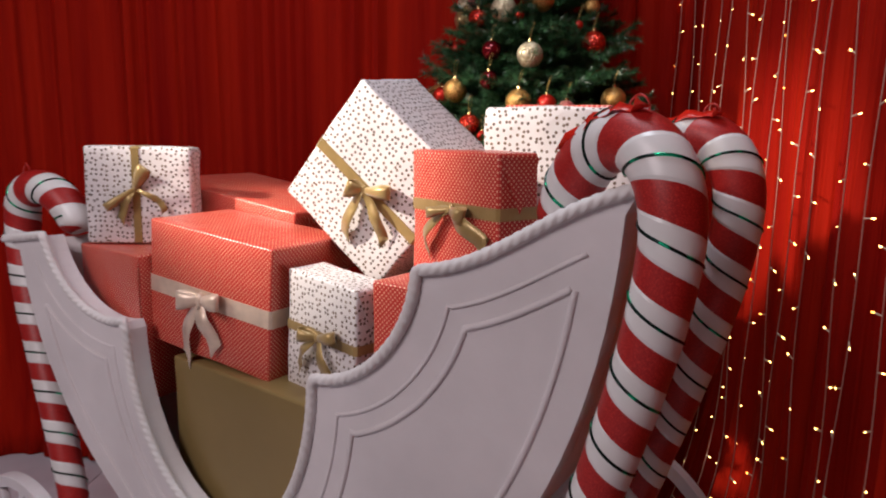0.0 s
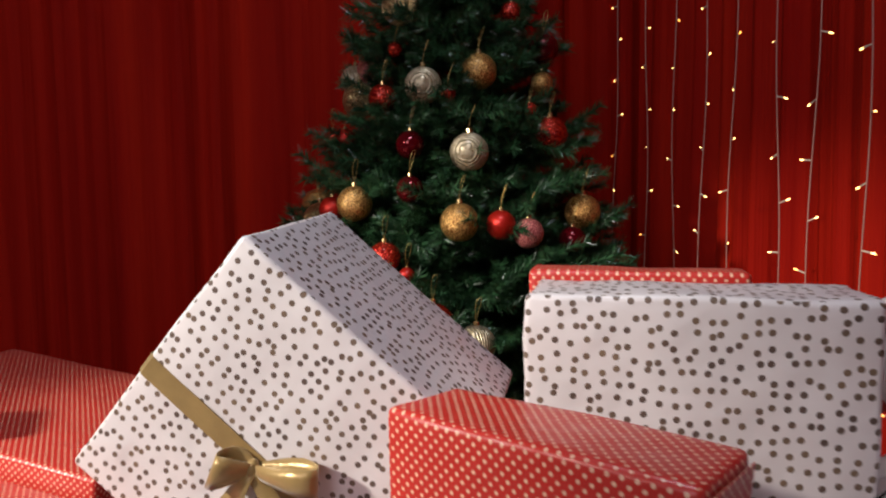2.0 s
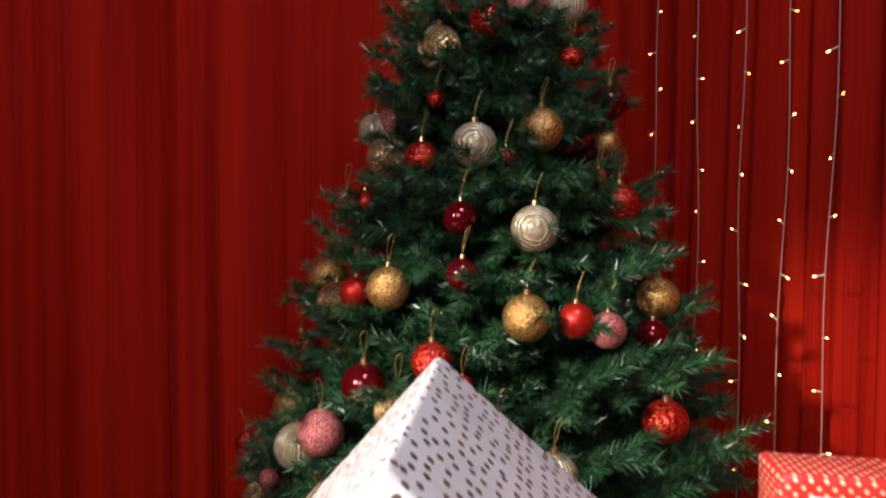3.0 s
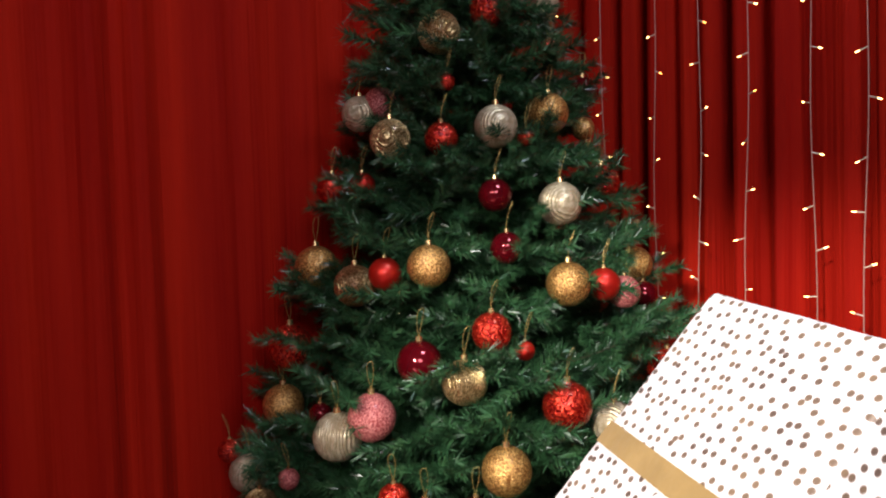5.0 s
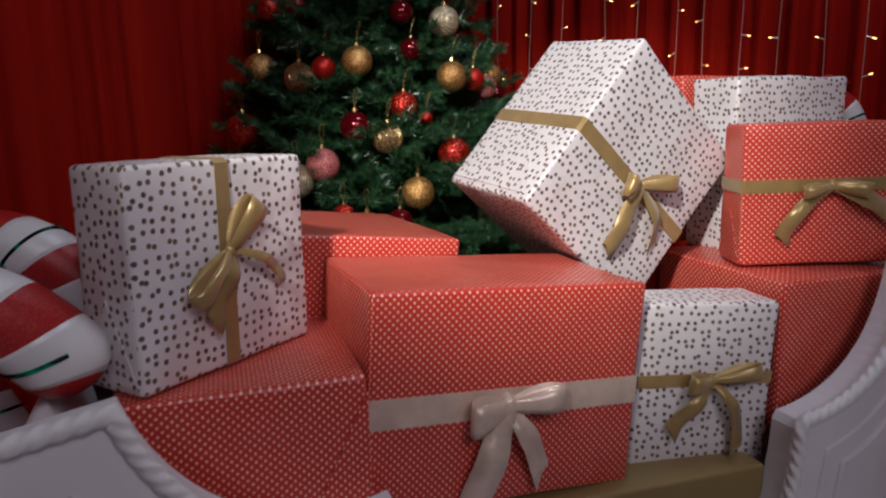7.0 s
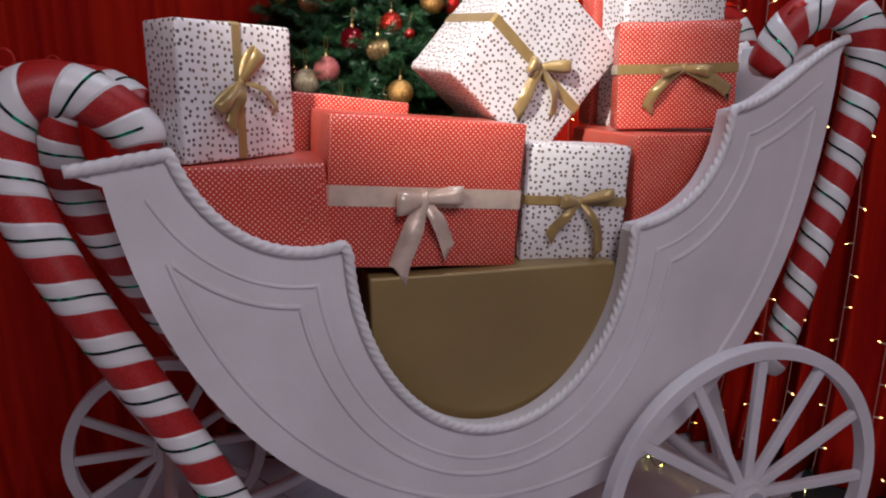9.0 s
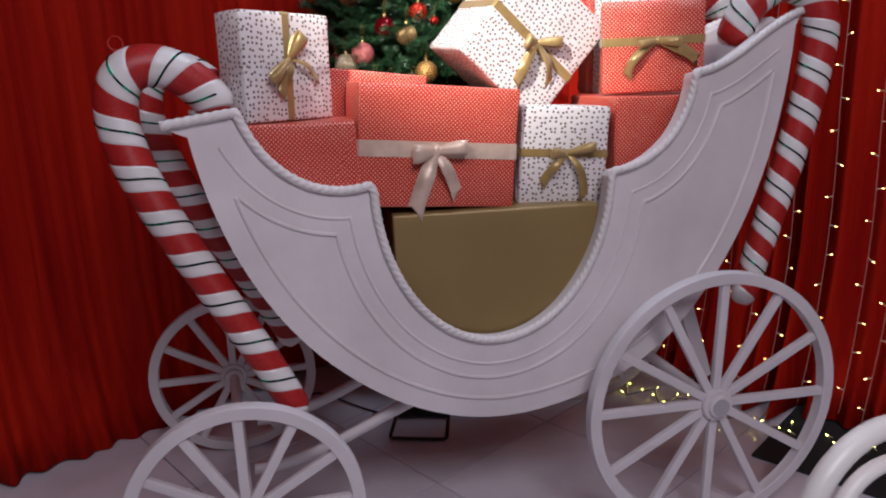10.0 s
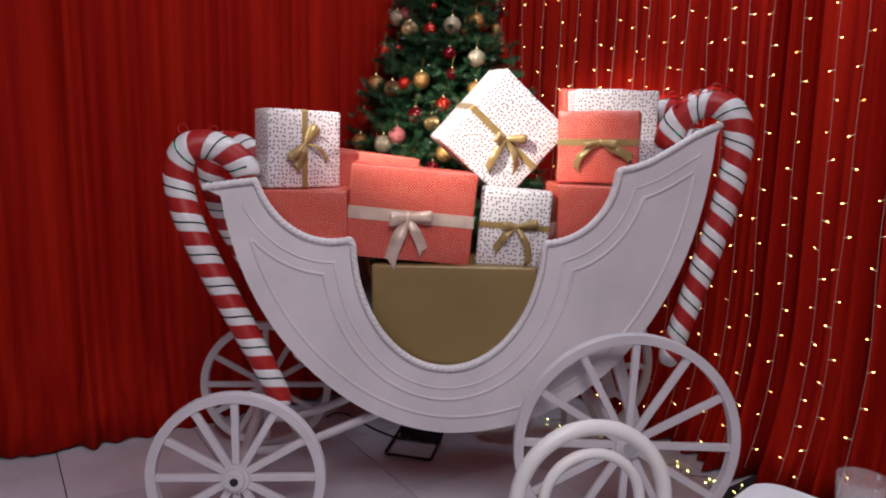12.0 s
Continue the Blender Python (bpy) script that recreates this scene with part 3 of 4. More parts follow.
present("upright white spotted box with a vertical gold ribbon and bow", (0.291, 0.106, 0.274), stand(-0.623, 0.078, 1.263, 38.5, 0.7, 0.291, 0.106, -1), DOTTED, 4,
        (GOLDRIB, "upright", -0.006, 0.022), (-0.007, 0.158, 0, 0.022, [(0.042, 0.058, 0.034), (-0.080, -0.050, 0.024)], [(-0.040, -0.092, 0.0, 0.026), (0.080, -0.064, 0.022, 0.018)]))
present("red dotted box lying at the front of the carriage", (0.307, 0.30, 0.403), stand(-0.357, 0.06, 0.856, -3, 0, 0.307, 0.30, 1), REDDOT, 5, folds=("front",))
present("red dotted box tilted on the far edge of the carriage", (0.60, 0.40, 0.20), pose(-0.715, 0.345, 1.233, -0.5, 6.5, 2.4) @ Matrix.Translation((0.30, 0.20, 0)), REDDOT, 6)
present("large white spotted box balanced on its corner, gold ribbon and bow", (0.345, 0.263, 0.365), pose(-0.022, 0.270, 1.437, 5.2, 41.2, 11) @ Matrix.Translation((0.1725, 0.1315, 0)), DOTTED, 7,
        (GOLDRIB, "flat", 0.170, 0.027), (0.0, 0.170, -41, 0.030, [(-0.036, 0.016, 0.042), (0.082, -0.006, 0.032)], [(-0.060, -0.120, 0.0, 0.030), (0.050, -0.125, 0.01, 0.026)]))
present("red dotted box with a gold ribbon and drooping bow", (0.292, 0.10, 0.262), stand(0.410, 0.232, 1.293, -21.5, -0.7, 0.292, 0.10, -1), REDDOT, 8,
        (GOLDRIB, "flat", 0.148, 0.024), (0.012, 0.148, 0, 0.026, [(-0.058, -0.006, 0.022), (0.060, -0.016, 0.030)], [(-0.084, -0.102, -0.022, 0.026), (0.112, -0.062, 0.0, 0.032)]))
present("plain red dotted box under the other presents", (0.36, 0.35, 0.27), stand(0.395, 0.11, 1.017, -2, 0, 0.36, 0.35, -1), REDDOT, 9)
present("tall white spotted box with crumpled paper on top", (0.334, 0.125, 0.36), stand(0.506, 0.361, 1.287, 4.8, 0, 0.334, 0.125, -1), DOTTED, 10, sag=0.007)
present("red dotted box standing behind the white one", (0.255, 0.06, 0.368), stand(0.481, 0.497, 1.287, 6, 0, 0.255, 0.06, -1), REDDOT, 11)

# ---- christmas tree ----
AXIS = Vector((0.06, 1.46, 0))


def crown_radius(z):
    return max(0.06, min(0.50 - (z - 1.4) * 0.36, 0.64))


def needle_green():
    m, t, b = material("pine_needles", (0.02, 0.06, 0.03), 0.3, spec=0.65)
    v = coords(t)
    rnd = t.nodes.new("ShaderNodeObjectInfo").outputs["Random"]
    tone = ramp(t, noise_of(t, v, 18, 3), [(0.3, (0.018, 0.055, 0.022)), (0.52, (0.037, 0.118, 0.046)), (0.72, (0.085, 0.21, 0.08))])
    pale = ramp(t, rnd, [(0.0, (0.75, 0.75, 0.75)), (1.0, (1.0, 1.0, 1.0))])
    n = t.nodes.new("ShaderNodeMix")
    n.data_type, n.blend_type = "RGBA", "MULTIPLY"
    n.inputs[0].default_value = 1.0
    t.links.new(tone, n.inputs[6])
    t.links.new(pale, n.inputs[7])
    t.links.new(n.outputs[2], b.inputs["Base Color"])
    return m


NEEDLE = needle_green()
BARK = painted("brown_bark", (0.06, 0.04, 0.025), 0.8, 50, 0.003)


def branch_mesh(length, seed):
    """A bough: bent stem, side twigs and rows of needles, all along +x."""
    rng = np.random.default_rng(seed)
    verts, faces = [], []

    def needles(a, b, density, size):
        a, b = np.array(a), np.array(b)
        d = b - a
        run = np.linalg.norm(d)
        d = d / run
        n = max(8, int(run * density))
        side = np.cross(d, (0.0, 0.0, 1.0))
        side = side / (np.linalg.norm(side) + 1e-9)
        up = np.cross(side, d)
        f = rng.uniform(0, 1, n)
        ang = rng.uniform(0, 2 * np.pi, n)
        out = np.cos(ang)[:, None] * side * 1.0 + np.sin(ang)[:, None] * up * 0.75
        lean = rng.uniform(0.55, 1.1, n)[:, None]
        way = out + d * lean
        way /= np.linalg.norm(way, axis=1)[:, None]
        root = a + d * (f * run)[:, None]
        ln = size * rng.uniform(0.75, 1.15, n)[:, None]
        tip = root + way * ln
        flat = np.cross(way, rng.normal(size=(n, 3)))
        flat /= np.linalg.norm(flat, axis=1)[:, None]
        w = 0.0013
        start = len(verts)
        block = np.stack([root + flat * w, tip, root - flat * w], axis=1).reshape(-1, 3)
        verts.extend(block.tolist())
        faces.extend([(start + 3 * k, start + 3 * k + 1, start + 3 * k + 2) for k in range(n)])

    def stem(x):
        return np.array((x, 0.0, -0.10 * x + 0.22 * x * x / max(length, 0.2)))
    steps = 6
    for k in range(steps):
        a, b = length * (0.12 + 0.88 * k / steps), length * (0.12 + 0.88 * (k + 1) / steps)
        needles(stem(a), stem(b), 1500, 0.033)
    pairs = int(length / 0.055)
    for k in range(pairs):
        x = length * (0.2 + 0.76 * k / max(1, pairs - 1))
        reach = (0.085 + 0.10 * (1 - k / pairs)) * rng.uniform(0.8, 1.2) * min(1.0, 0.5 + length)
        for s in (-1, 1):
            a = stem(x)
            fan = rng.uniform(0.6, 0.95)
            way = np.array((math.cos(fan), s * math.sin(fan), rng.uniform(-0.15, 0.40)))
            b = a + way * reach
            needles(a, b, 1700, 0.030)
    count = len(faces)
    # woody stem
    ring = 5
    base = len(verts)
    for k in range(steps + 1):
        c = stem(length * k / steps)
        r = 0.006 * (1 - 0.75 * k / steps)
        for j in range(ring):
            verts.append((c[0], c[1] + r * math.cos(2 * math.pi * j / ring), c[2] + r * math.sin(2 * math.pi * j / ring)))
    for k in range(steps):
        for j in range(ring):
            faces.append((base + k * ring + j, base + k * ring + (j + 1) % ring, base + (k + 1) * ring + (j + 1) % ring, base + (k + 1) * ring + j))
    me = bpy.data.meshes.new("branch")
    me.from_pydata(verts, [], faces)
    me.materials.append(NEEDLE)
    me.materials.append(BARK)
    me.polygons.foreach_set("material_index", [0] * count + [1] * (len(faces) - count))
    me.update()
    return me


def christmas_tree():
    root = thing("christmas_tree", "dense green artificial christmas tree hung with baubles", "christmas tree", Matrix.Translation(AXIS))
    part("trunk", rod(0.032, 2.6, Matrix.Translation((0, 0, 1.32)), 14, top=0.008), BARK, root)
    foot = bmesh.new()
    for k in range(4):
        box((0.5, 0.03, 0.03), bm=foot, m=pose(0, 0, 0.02, 0, 0, 45 * k))
    part("stand", foot, painted("dark_green_metal", (0.02, 0.05, 0.03), 0.5), root)
    lengths = (0.14, 0.24, 0.34, 0.44, 0.56)
    meshes = {(i, v): branch_mesh(l, 20 + i * 7 + v) for i, l in enumerate(lengths) for v in range(3)}
    rng = random.Random(5)
    z, turn = 0.50, 0.0
    while z < 2.66:
        r = max(0.09, crown_radius(z))
        count = int(7 + r * 16)
        turn += 1.1
        for k in range(count):
            a = turn + 2 * math.pi * (k + rng.uniform(-0.3, 0.3)) / count
            way = Vector((math.cos(a), math.sin(a), 0))
            reach = r * rng.uniform(0.78, 0.97)
            for line, n in ((LEFT_LINE, TILE_UP), (RIGHT_LINE, TILE_DIR)):
                k2 = way.dot(n)
                if k2 > 0.05:
                    reach = min(reach, (line - 0.09 - AXIS.dot(n)) / k2)
            i = min(range(len(lengths)), key=lambda q: abs(lengths[q] - reach))
            ob = new("branch", meshes[(i, rng.randrange(3))])
            ob.parent = root
            size = reach / lengths[i]
            rise = rng.uniform(-14, 8)
            ob.matrix_local = Matrix.Translation((0, 0, z + rng.uniform(-0.03, 0.03))) @ pose(0, 0, 0, rng.uniform(-25, 25), rise, math.degrees(a)) @ Matrix.Scale(size, 4)
        z += 0.068
    part("leader_tip", rod(0.012, 0.2, Matrix.Translation((0, 0, 2.68)), 8, top=0.002), NEEDLE, root)
    return root


christmas_tree()


def bauble_mats():
    out = {}

    def glitter(name, a, b, rough, metal, scale, relief, swirl=0.0):
        m, t, bs = material(name, a, rough, metal)
        v = coords(t)
        n = noise_of(t, v, scale, 2.0)
        t.links.new(ramp(t, n, [(0.42, a), (0.6, b)]), bs.inputs["Base Color"])
        if swirl:
            w = node(t, "ShaderNodeTexWave", Scale=swirl, Distortion=3.5, Detail=1.0)
            t.links.new(v, w.inputs["Vector"])
            t.links.new(bump(t, w.outputs["Fac"], 0.8, relief), bs.inputs["Normal"])
        else:
            t.links.new(bump(t, n, 0.8, relief), bs.inputs["Normal"])
        bs.inputs["Coat Weight"].default_value = 0.25
        return m
    out["G"] = glitter("gold_wire", (0.34, 0.21, 0.07), (0.85, 0.64, 0.32), 0.28, 0.75, 240, 0.004, 90)
    out["O"] = glitter("amber_glitter", (0.30, 0.12, 0.025), (0.9, 0.55, 0.18), 0.3, 0.7, 280, 0.004)
    out["C"] = glitter("champagne_pearl", (0.44, 0.36, 0.22), (0.60, 0.51, 0.35), 0.34, 0.35, 120, 0.002, 55)
    out["R"] = glitter("red_foil", (0.32, 0.006, 0.005), (0.80, 0.06, 0.025), 0.2, 0.7, 170, 0.006)
    out["P"] = glitter("pink_sugar", (0.36, 0.045, 0.05), (0.8, 0.30, 0.27), 0.5, 0.3, 300, 0.004)
    out["D"] = glitter("red_matt", (0.5, 0.015, 0.008), (0.55, 0.02, 0.01), 0.42, 0.6, 30, 0.0002)
    out["M"] = glitter("maroon_gloss", (0.13, 0.003, 0.008), (0.16, 0.004, 0.01), 0.1, 0.6, 20, 0.0002)
    return out


BALLS = bauble_mats()
CAP, ct, cb = material("gold_cap", (0.75, 0.55, 0.25), 0.25, 0.9)
THREAD, ht, hb = material("gold_thread", (0.5, 0.36, 0.12), 0.4, 0.6)
WORDS = {"G": "gold wire-wrapped bauble", "O": "amber gold glitter bauble", "C": "ribbed champagne pearl bauble", "R": "shiny red foil bauble",
         "P": "pink sugar-frosted bauble", "D": "small matt red bauble", "M": "glossy dark maroon bauble"}


def bauble(kind, x, z, r):
    reach = crown_radius(z) - 0.03
    dx = max(-reach * 0.97, min(reach * 0.97, x - AXIS.x))
    y = AXIS.y - math.sqrt(reach * reach - dx * dx)
    root = thing("bauble", WORDS[kind] + " hanging from a tree branch", "bauble", pose(x, y, z, 0, 0, 137 * (x + z)), "baubles on the tree")
    bm = bmesh.new()
    bmesh.ops.create_uvsphere(bm, u_segments=28, v_segments=18, radius=r)
    part("ball", bm, BALLS[kind], root, "", True)
    bm = rod(r * 0.17, r * 0.24, Matrix.Translation((0, 0, r * 1.08)), 12, top=r * 0.14)
    part("cap", bm, CAP, root, "gold cap")
    lift = 0.028 + 0.3 * r
    loop = bezier((0, 0, r * 1.15), (-0.005, 0, r * 1.2 + lift * 0.5), (-0.008, 0.004, r + lift), (-0.006, 0.014, r + lift + 0.02), 8)
    loop += bezier((-0.006, 0.014, r + lift + 0.02), (0.012, 0.016, r + lift + 0.024), (0.005, 0, r * 1.2 + lift * 0.5), (0, 0, r * 1.15), 8)[1:]
    part("hanger", tube(loop, 0.0006, 5), THREAD, root, "gold thread loop")
    return root


def hang(kind, rows):
    for x, z, r in rows:
        bauble(kind, x, z, r)


hang("G", [(-0.03, 2.215, 0.046), (-0.141, 1.989, 0.044), (-0.223, 1.688, 0.043), (-0.029, 1.523, 0.042), (-0.11, 1.296, 0.042), (-0.434, 1.235, 0.036)])
hang("C", [(-0.205, 2.059, 0.04), (0.069, 2.001, 0.044), (0.19, 1.842, 0.044), (-0.262, 1.414, 0.047), (0.245, 1.434, 0.041), (-0.464, 1.284, 0.044), (0.219, 2.313, 0.046)])
hang("P", [(-0.157, 2.081, 0.038), (0.323, 1.659, 0.034), (-0.197, 1.456, 0.045), (-0.364, 1.314, 0.021), (0.148, 2.298, 0.043)])
hang("O", [(0.19, 2.033, 0.043), (-0.31, 1.719, 0.048), (-0.08, 1.728, 0.042), (0.186, 1.686, 0.043), (0.415, 1.701, 0.043), (-0.389, 1.424, 0.045), (0.032, 1.379, 0.044), (-0.125, 2.354, 0.039), (0.31, 2.019, 0.027)])
hang("R", [(-0.041, 1.979, 0.034), (0.13, 1.978, 0.019), (0.232, 2.197, 0.026), (-0.023, 2.1, 0.018), (-0.27, 1.891, 0.035), (0.337, 1.889, 0.043), (-0.371, 1.548, 0.05), (0.026, 1.608, 0.037), (0.154, 1.475, 0.045), (0.428, 1.49, 0.042), (-0.163, 1.33, 0.028), (-0.505, 1.332, 0.026), (0.075, 2.261, 0.04)])
hang("D", [(-0.204, 1.893, 0.03), (-0.163, 1.713, 0.033), (0.269, 1.679, 0.033), (0.085, 1.573, 0.018), (0.296, 1.948, 0.016)])
hang("M", [(0.055, 1.861, 0.033), (0.068, 1.759, 0.031), (-0.107, 1.554, 0.042), (-0.297, 1.444, 0.022), (-0.026, 1.309, 0.034), (0.313, 2.103, 0.037), (0.404, 1.639, 0.031)])

# ---- fairy lights ----


def glow(name, colour, strength):
    m = bpy.data.materials.new(name)
    m.use_nodes = True
    b = m.node_tree.nodes["Principled BSDF"]
    b.inputs["Base Color"].default_value = (0.8, 0.7, 0.5, 1)
    b.inputs["Emission Color"].default_value = (*colour, 1)
    b.inputs["Emission Strength"].default_value = strength
    return m


WARM, AMBER, LIME = glow("warm_led", (1.0, 0.60, 0.17), 8), glow("amber_led", (1.0, 0.36, 0.05), 7), glow("lime_led", (0.9, 0.85, 0.2), 11)
WIRE, wt, wb = material("clear_cable", (0.48, 0.22, 0.17), 0.3, 0.0)
BLACK = painted("black_plastic", (0.012, 0.012, 0.013), 0.4)
STALK, st, sb = material("clear_led_stalk", (0.75, 0.6, 0.45), 0.2)


def led_mesh(mat):
    bm = bmesh.new()
    bmesh.ops.create_uvsphere(bm, u_segments=8, v_segments=6, radius=0.0022, matrix=Matrix.Translation((0.021, 0, 0)) @ Matrix.Diagonal((2.9, 0.9, 0.9, 1)))
    me = bpy.data.meshes.new("led")
    bm.to_mesh(me)
    bm.free()
    me.materials.append(mat)
    return me


def stalk_mesh():
    bm = rod(0.0018, 0.018, pose(0.009, 0, 0, 0, 90, 0), 6)
    me = bpy.data.meshes.new("stalk")
    bm.to_mesh(me)
    bm.free()
    me.materials.append(STALK)
    return me


LED, LED_AMBER, LED_LIME, STALK_MESH = led_mesh(WARM), led_mesh(AMBER), led_mesh(LIME), stalk_mesh()


def led(parent, at, turn, tilt, mesh):
    holder = new("stalk", STALK_MESH)
    holder.parent = parent
    holder.matrix_local = pose(*at, 0, tilt, turn)
    bulb = new("led", mesh)
    bulb.parent = holder
    return holder


def light_string(along, seed):
    rng = random.Random(seed)
    at = TILE_UP * along + TILE_DIR * (RIGHT_LINE - 0.112)
    root = thing("light_string", "string of warm white fairy lights hanging before the curtain", "fairy lights", Matrix.Translation(at), "fairy light curtain")
    sway = rng.uniform(0, 6)

    def place(z):
        out = -TILE_DIR * flare(z, 0.21)
        return (0.010 * math.sin(z * 2.3 + sway) + 0.003 * math.sin(z * 9 + sway) + out.x, 0.006 * math.sin(z * 1.7 + sway) + out.y, z)
    line = [place(0.12 + 0.05 * k) for k in range(63)]
    part("cable", tube(line, 0.0015, 6), WIRE, root)
    z, side, k = 0.14 + rng.uniform(0, 0.1), rng.choice((-1, 1)), 0
    while z < 3.1:
        turn = -60 + rng.uniform(-25, 25) + (180 if side < 0 else 0)
        led(root, place(z), turn, rng.uniform(-25, 30), LED_AMBER if rng.random() < 0.09 else LED)
        z += rng.uniform(0.10, 0.135)
        side = -side if rng.random() < 0.85 else side
    return root


for n, along in enumerate((1.78, 1.58, 1.37, 1.17, 1.044, 0.905, 0.735, 0.63, 0.50, 0.40, 0.30, 0.185, 0.06, -0.03, -0.135, -0.245, -0.376, -0.515, -0.60, -0.74, -0.9, -1.05)):
    light_string(along, 40 + n)

# ---- floor tiles, mat and small things round the carriage ----


def floor_tiles(parent):
    m, t, b = material("pale_glossy_tile", (0.55, 0.53, 0.55), 0.12)
    v = coords(t)
    rnd = t.nodes.new("ShaderNodeObjectInfo").outputs["Random"]
    tone = ramp(t, rnd, [(0.0, (0.66, 0.64, 0.70)), (1.0, (0.74, 0.72, 0.78))])
    smear = ramp(t, noise_of(t, v, 4.0), [(0.35, (0.86, 0.85, 0.86)), (0.7, (1, 1, 1))])
    n = t.nodes.new("ShaderNodeMix")
    n.data_type, n.blend_type = "RGBA", "MULTIPLY"
    n.inputs[0].default_value = 1.0
    t.links.new(tone, n.inputs[6])
    t.links.new(smear, n.inputs[7])
    t.links.new(n.outputs[2], b.inputs["Base Color"])
    t.links.new(maths(t, "MULTIPLY_ADD", noise_of(t, v, 7.0), 0.18), b.inputs["Roughness"])
    b.inputs["Roughness"].links[0].from_node.inputs[2].default_value = 0.06
    bm = box((0.5955, 0.5955, 0.01), (0, 0, -0.005), 0.0015)
    me = bpy.data.meshes.new("tile")
    bm.to_mesh(me)
    bm.free()
    me.materials.append(m)
    first = TILE_DIR * 0.067 + TILE_UP * 0.36
    for i in range(-6, 4):
        for j in range(-8, 4):
            at = first + TILE_DIR * 0.6 * (i + 0.5) + TILE_UP * 0.6 * (j + 0.5)
            tile = new("tile", me)
            tile.matrix_world = Matrix.Translation(at) @ pose(0, 0, 0.001, 0, 0, 30)
            tile.parent = parent


def black_mat():
    bm = box((1.3, 1.5, 0.012), (0.65, -0.75, 0.0075), 0.004)
    ob = link_mesh("floor_mat", bm, painted("black_mat", (0.012, 0.012, 0.013), 0.85, 120, 0.002))
    ob.matrix_world = pose(0.995, 0.185, 0, 0, 0, 33)
    return tagged(ob, "flat black mat on the tiles by the curtain", "mat")


def floodlight():
    root = thing("floodlight", "small black floodlight lying on a bent wire stand", "floodlight", pose(-0.11, 0.70, 0.001, 0, 0, -19))
    frame_line = [(-0.105, 0.14, 0.05), (-0.11, -0.05, 0.012), (-0.10, -0.065, 0.012), (0.10, -0.065, 0.012), (0.11, -0.05, 0.012), (0.105, 0.14, 0.05)]
    part("bracket", tube(frame_line, 0.007, 8), BLACK, root)
    part("housing", box((0.20, 0.05, 0.14), (0, 0.14, 0.08), 0.006), BLACK, root)
    part("lens", box((0.17, 0.004, 0.11), (0, 0.168, 0.08)), material("dark_lens", (0.05, 0.05, 0.05), 0.1)[0], root)
    return root


def cable():
    line = bezier((-0.12, 0.80, 0.03), (-0.25, 0.70, 0.10), (-0.05, 0.66, 0.09), (-0.16, 0.84, 0.01), 16) + bezier((-0.16, 0.84, 0.008), (-0.4, 1.0, 0.008), (-0.45, 1.25, 0.03), (-0.55, 1.12, 0.008), 16)[1:]
    ob = link_mesh("power_cable", tube(line, 0.0045, 6), BLACK)
    return tagged(ob, "thin black power cable looped on the floor", "cable")


def floor_strand():
    root = thing("light_strand", "loose strand of yellow fairy lights along the curtain foot", "fairy lights")
    rng = random.Random(12)
    line = []
    for k in range(40):
        a = 0.85 - k * 0.045
        p = TILE_UP * (a * 0.8 - 0.07) + TILE_DIR * (1.07 + 0.005 * k + 0.05 * math.sin(k * 1.7))
        line.append((p.x, p.y, 0.008 + 0.012 * abs(math.sin(k * 2.2))))
    part("cable", tube(line, 0.002, 5), BLACK, root)
    for k in range(40):
        led(root, line[k], rng.uniform(0, 360), rng.uniform(-50, 0), LED_LIME)
    return root


black_mat()
floodlight()
cable()
floor_strand()

# ---- chair, table, glass ----
CHAIRPAINT = painted("white_chair_paint", (0.80, 0.79, 0.76), 0.35, 60, 0.0006)


def chair():
    root = thing("bentwood_chair", "white bentwood chair with a double hoop back", "chair", pose(0.237, -1.082, 0, 0, 0, 8))

    def hoop(half, top, foot_z, r, lean, name):
        def at(x, z):
            return (x, 0.10 * lean * (z - 0.45), z)
        pts = [at(-half * 0.98, foot_z), at(-half, foot_z + (top - foot_z) * 0.5)]
        pts += [at(half * math.cos(a), top - half * 0.95 + half * 0.95 * math.sin(a)) for a in [math.pi - math.pi * k / 24 for k in range(25)]]
        pts += [at(half, foot_z + (top - foot_z) * 0.5), at(half * 0.98, foot_z)]
        part(name, tube(resample(pts, 0.02), r, 12), CHAIRPAINT, root, "", True)
    hoop(0.160, 0.870, 0.02, 0.0165, 1.0, "back_hoop")
    hoop(0.104, 0.816, 0.46, 0.0115, 1.0, "inner_hoop")
    bm = rod(0.20, 0.035, Matrix.Translation((0, -0.17, 0.455)), 40)
    seat = part("seat", bm, CHAIRPAINT, root)
    mod = seat.modifiers.new("edge", "BEVEL")
    mod.width, mod.segments, mod.limit_method = 0.01, 3, "ANGLE"
    for x in (-0.15, 0.15):
        part("leg", tube([(x * 0.9, -0.31, 0.44), (x, -0.33, 0.2), (x * 1.1, -0.345, 0.0)], 0.014, 10), CHAIRPAINT, root, "", True)
    ring = [(0.15 * math.cos(2 * math.pi * k / 32), -0.17 + 0.15 * math.sin(2 * math.pi * k / 32), 0.25) for k in range(33)]
    part("stretcher_ring", tube(ring, 0.009, 8), CHAIRPAINT, root, "", True)
    return root


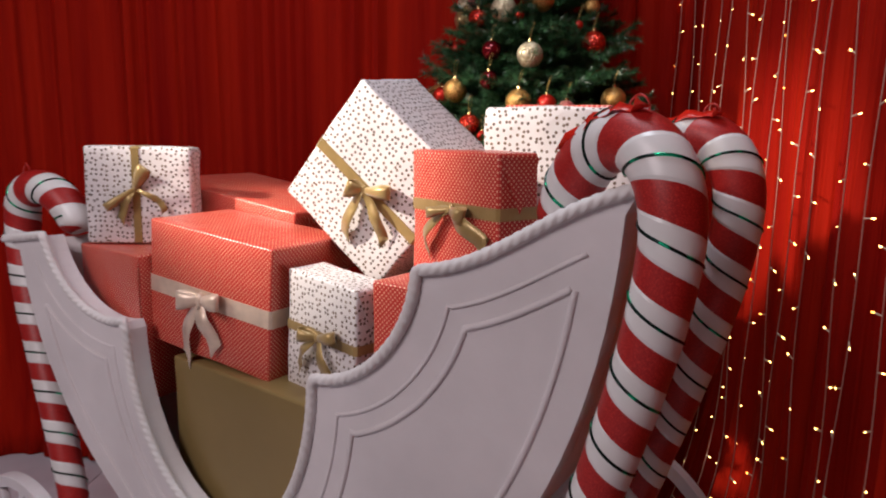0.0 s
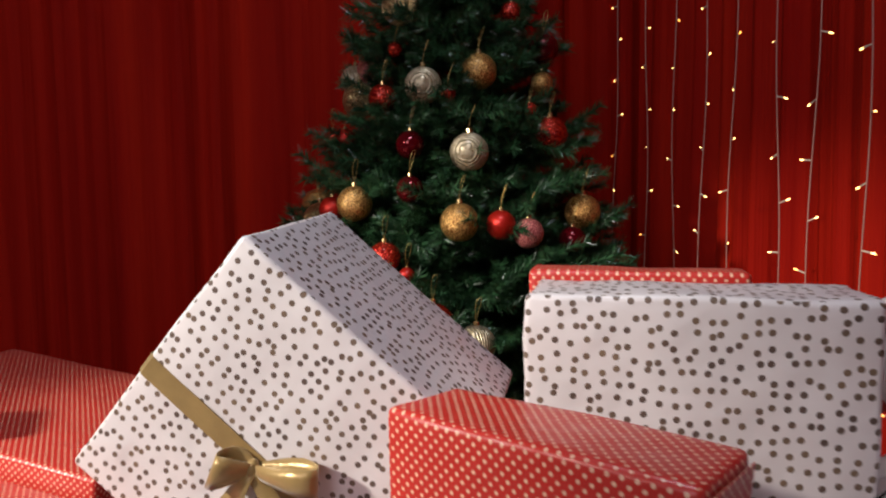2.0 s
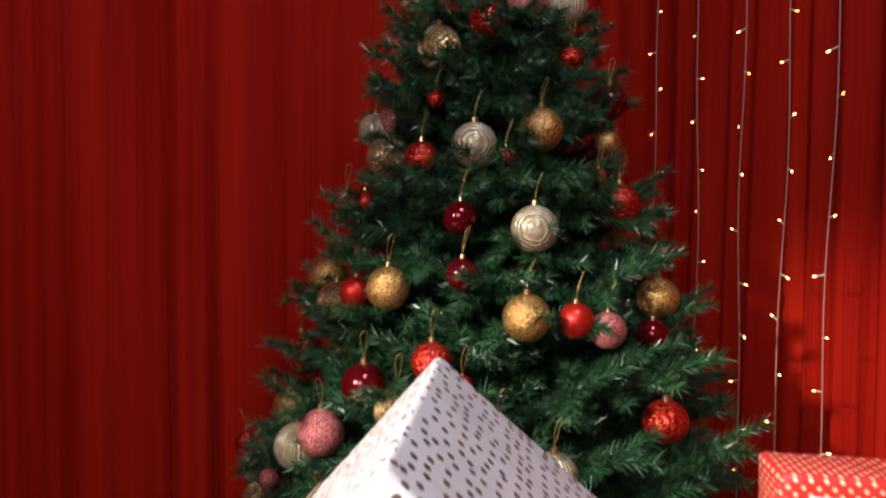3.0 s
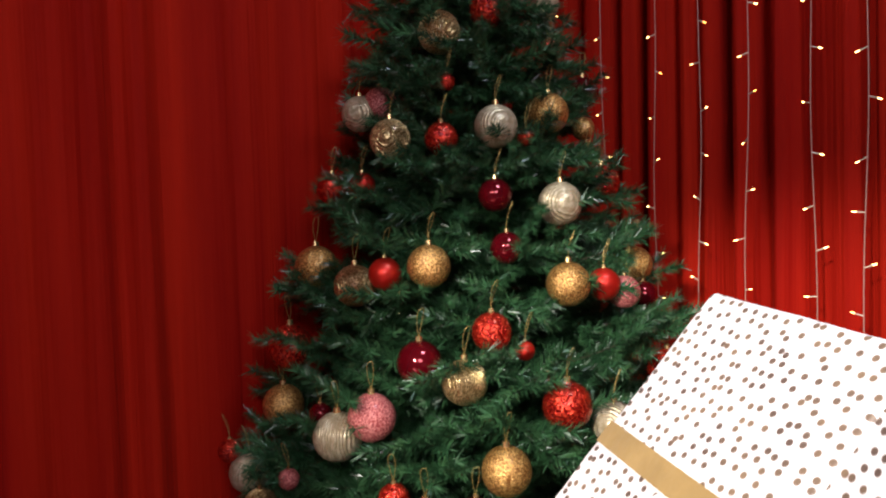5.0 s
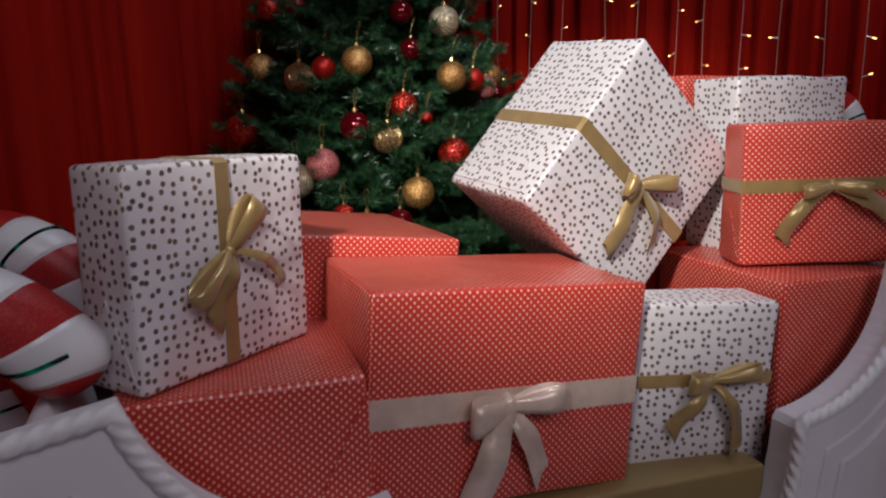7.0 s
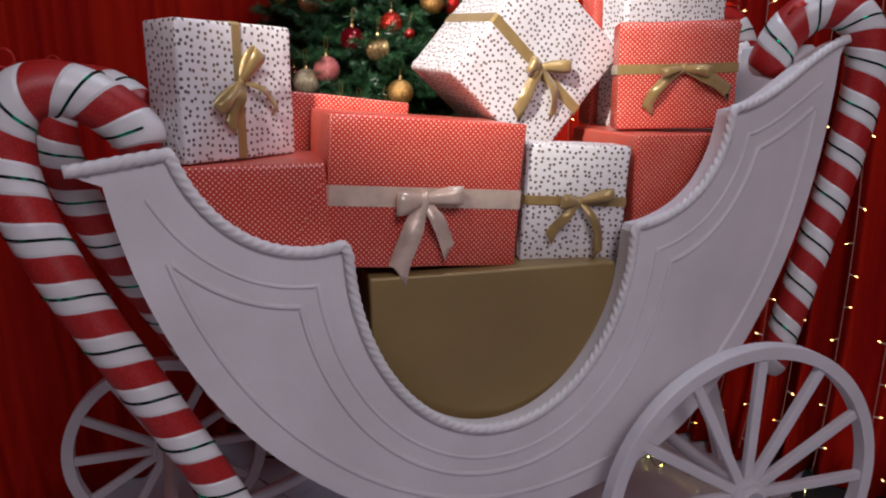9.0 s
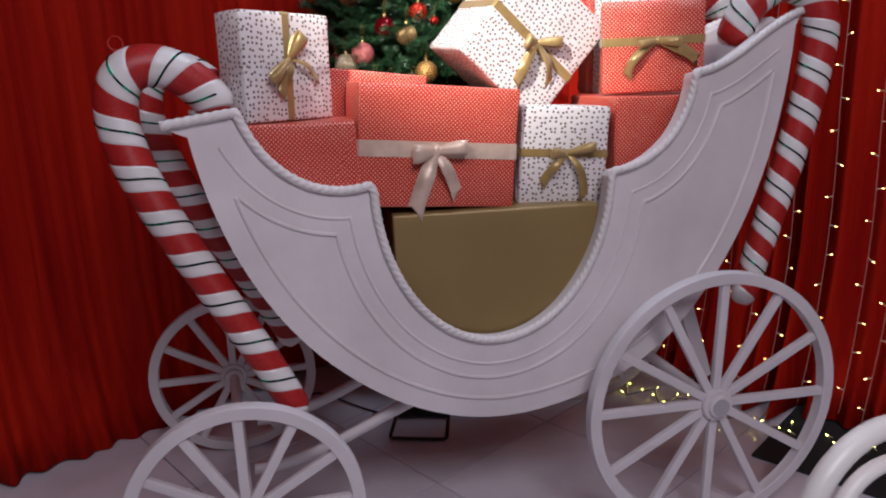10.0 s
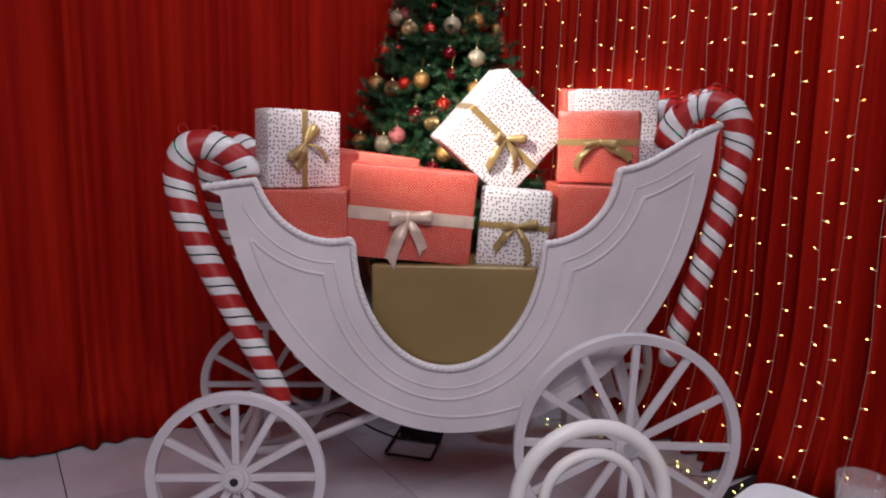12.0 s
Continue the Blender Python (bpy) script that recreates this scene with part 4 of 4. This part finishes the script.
def table():
    root = thing("cafe_table", "square white table with rounded corners", "table", pose(0.558, -1.527, 0, 0, 0, 40))
    bm = bmesh.new()
    half, r = 0.36, 0.06
    ring = []
    for cx, cy, a0 in ((1, 1, 0), (-1, 1, 90), (-1, -1, 180), (1, -1, 270)):
        for k in range(9):
            a = radians(a0 + 90 * k / 8)
            ring.append((cx * (half - r) + r * math.cos(a), cy * (half - r) + r * math.sin(a)))
    low, high = ([bm.verts.new((x, y, z)) for x, y in ring] for z in (0.725, 0.75))
    bm.faces.new(low[::-1])
    bm.faces.new(high)
    for k in range(len(ring)):
        bm.faces.new((low[k], low[(k + 1) % len(ring)], high[(k + 1) % len(ring)], high[k]))
    top = part("tabletop", bm, painted("white_laminate", (0.78, 0.82, 0.84), 0.3, 50, 0.0003), root)
    mod = top.modifiers.new("edge", "BEVEL")
    mod.width, mod.segments, mod.limit_method = 0.005, 2, "ANGLE"
    part("pedestal", rod(0.035, 0.70, Matrix.Translation((0, 0, 0.375)), 20), CHAIRPAINT, root)
    part("base", rod(0.22, 0.02, Matrix.Translation((0, 0, 0.012)), 36, top=0.20), CHAIRPAINT, root)
    return root


def tumbler():
    root = thing("glass_tumbler", "clear drinking glass with a gold candle on the table", "glass", pose(0.678, -1.225, 0.7505))
    m, t, b = material("clear_glass", (1, 1, 1), 0.02)
    b.inputs["Roughness"].default_value = 0.04
    clear, blend = t.nodes.new("ShaderNodeBsdfTransparent"), t.nodes.new("ShaderNodeMixShader")
    blend.inputs[0].default_value = 0.1
    t.links.new(clear.outputs[0], blend.inputs[1])
    t.links.new(b.outputs[0], blend.inputs[2])
    t.links.new(blend.outputs[0], t.nodes["Material Output"].inputs[0])
    bm = bmesh.new()
    outline = [(0.0, 0.0), (0.036, 0.0), (0.038, 0.004), (0.044, 0.10), (0.0425, 0.101), (0.036, 0.012), (0.0, 0.010)]
    n = 32
    rings = [[bm.verts.new((r * math.cos(2 * math.pi * k / n), r * math.sin(2 * math.pi * k / n), z)) for k in range(n)] for r, z in outline[1:-1]]
    for a, c in zip(rings, rings[1:]):
        for k in range(n):
            bm.faces.new((a[k], a[(k + 1) % n], c[(k + 1) % n], c[k])).smooth = True
    bm.faces.new(rings[0][::-1])
    bm.faces.new(rings[-1])
    bmesh.ops.recalc_face_normals(bm, faces=bm.faces[:])
    part("bowl", bm, m, root)
    part("candle", rod(0.022, 0.025, Matrix.Translation((0, 0, 0.026)), 20), CAP, root, "gold candle cup")
    return root


chair()
table()
tumbler()
floor_tiles(floor_ob)
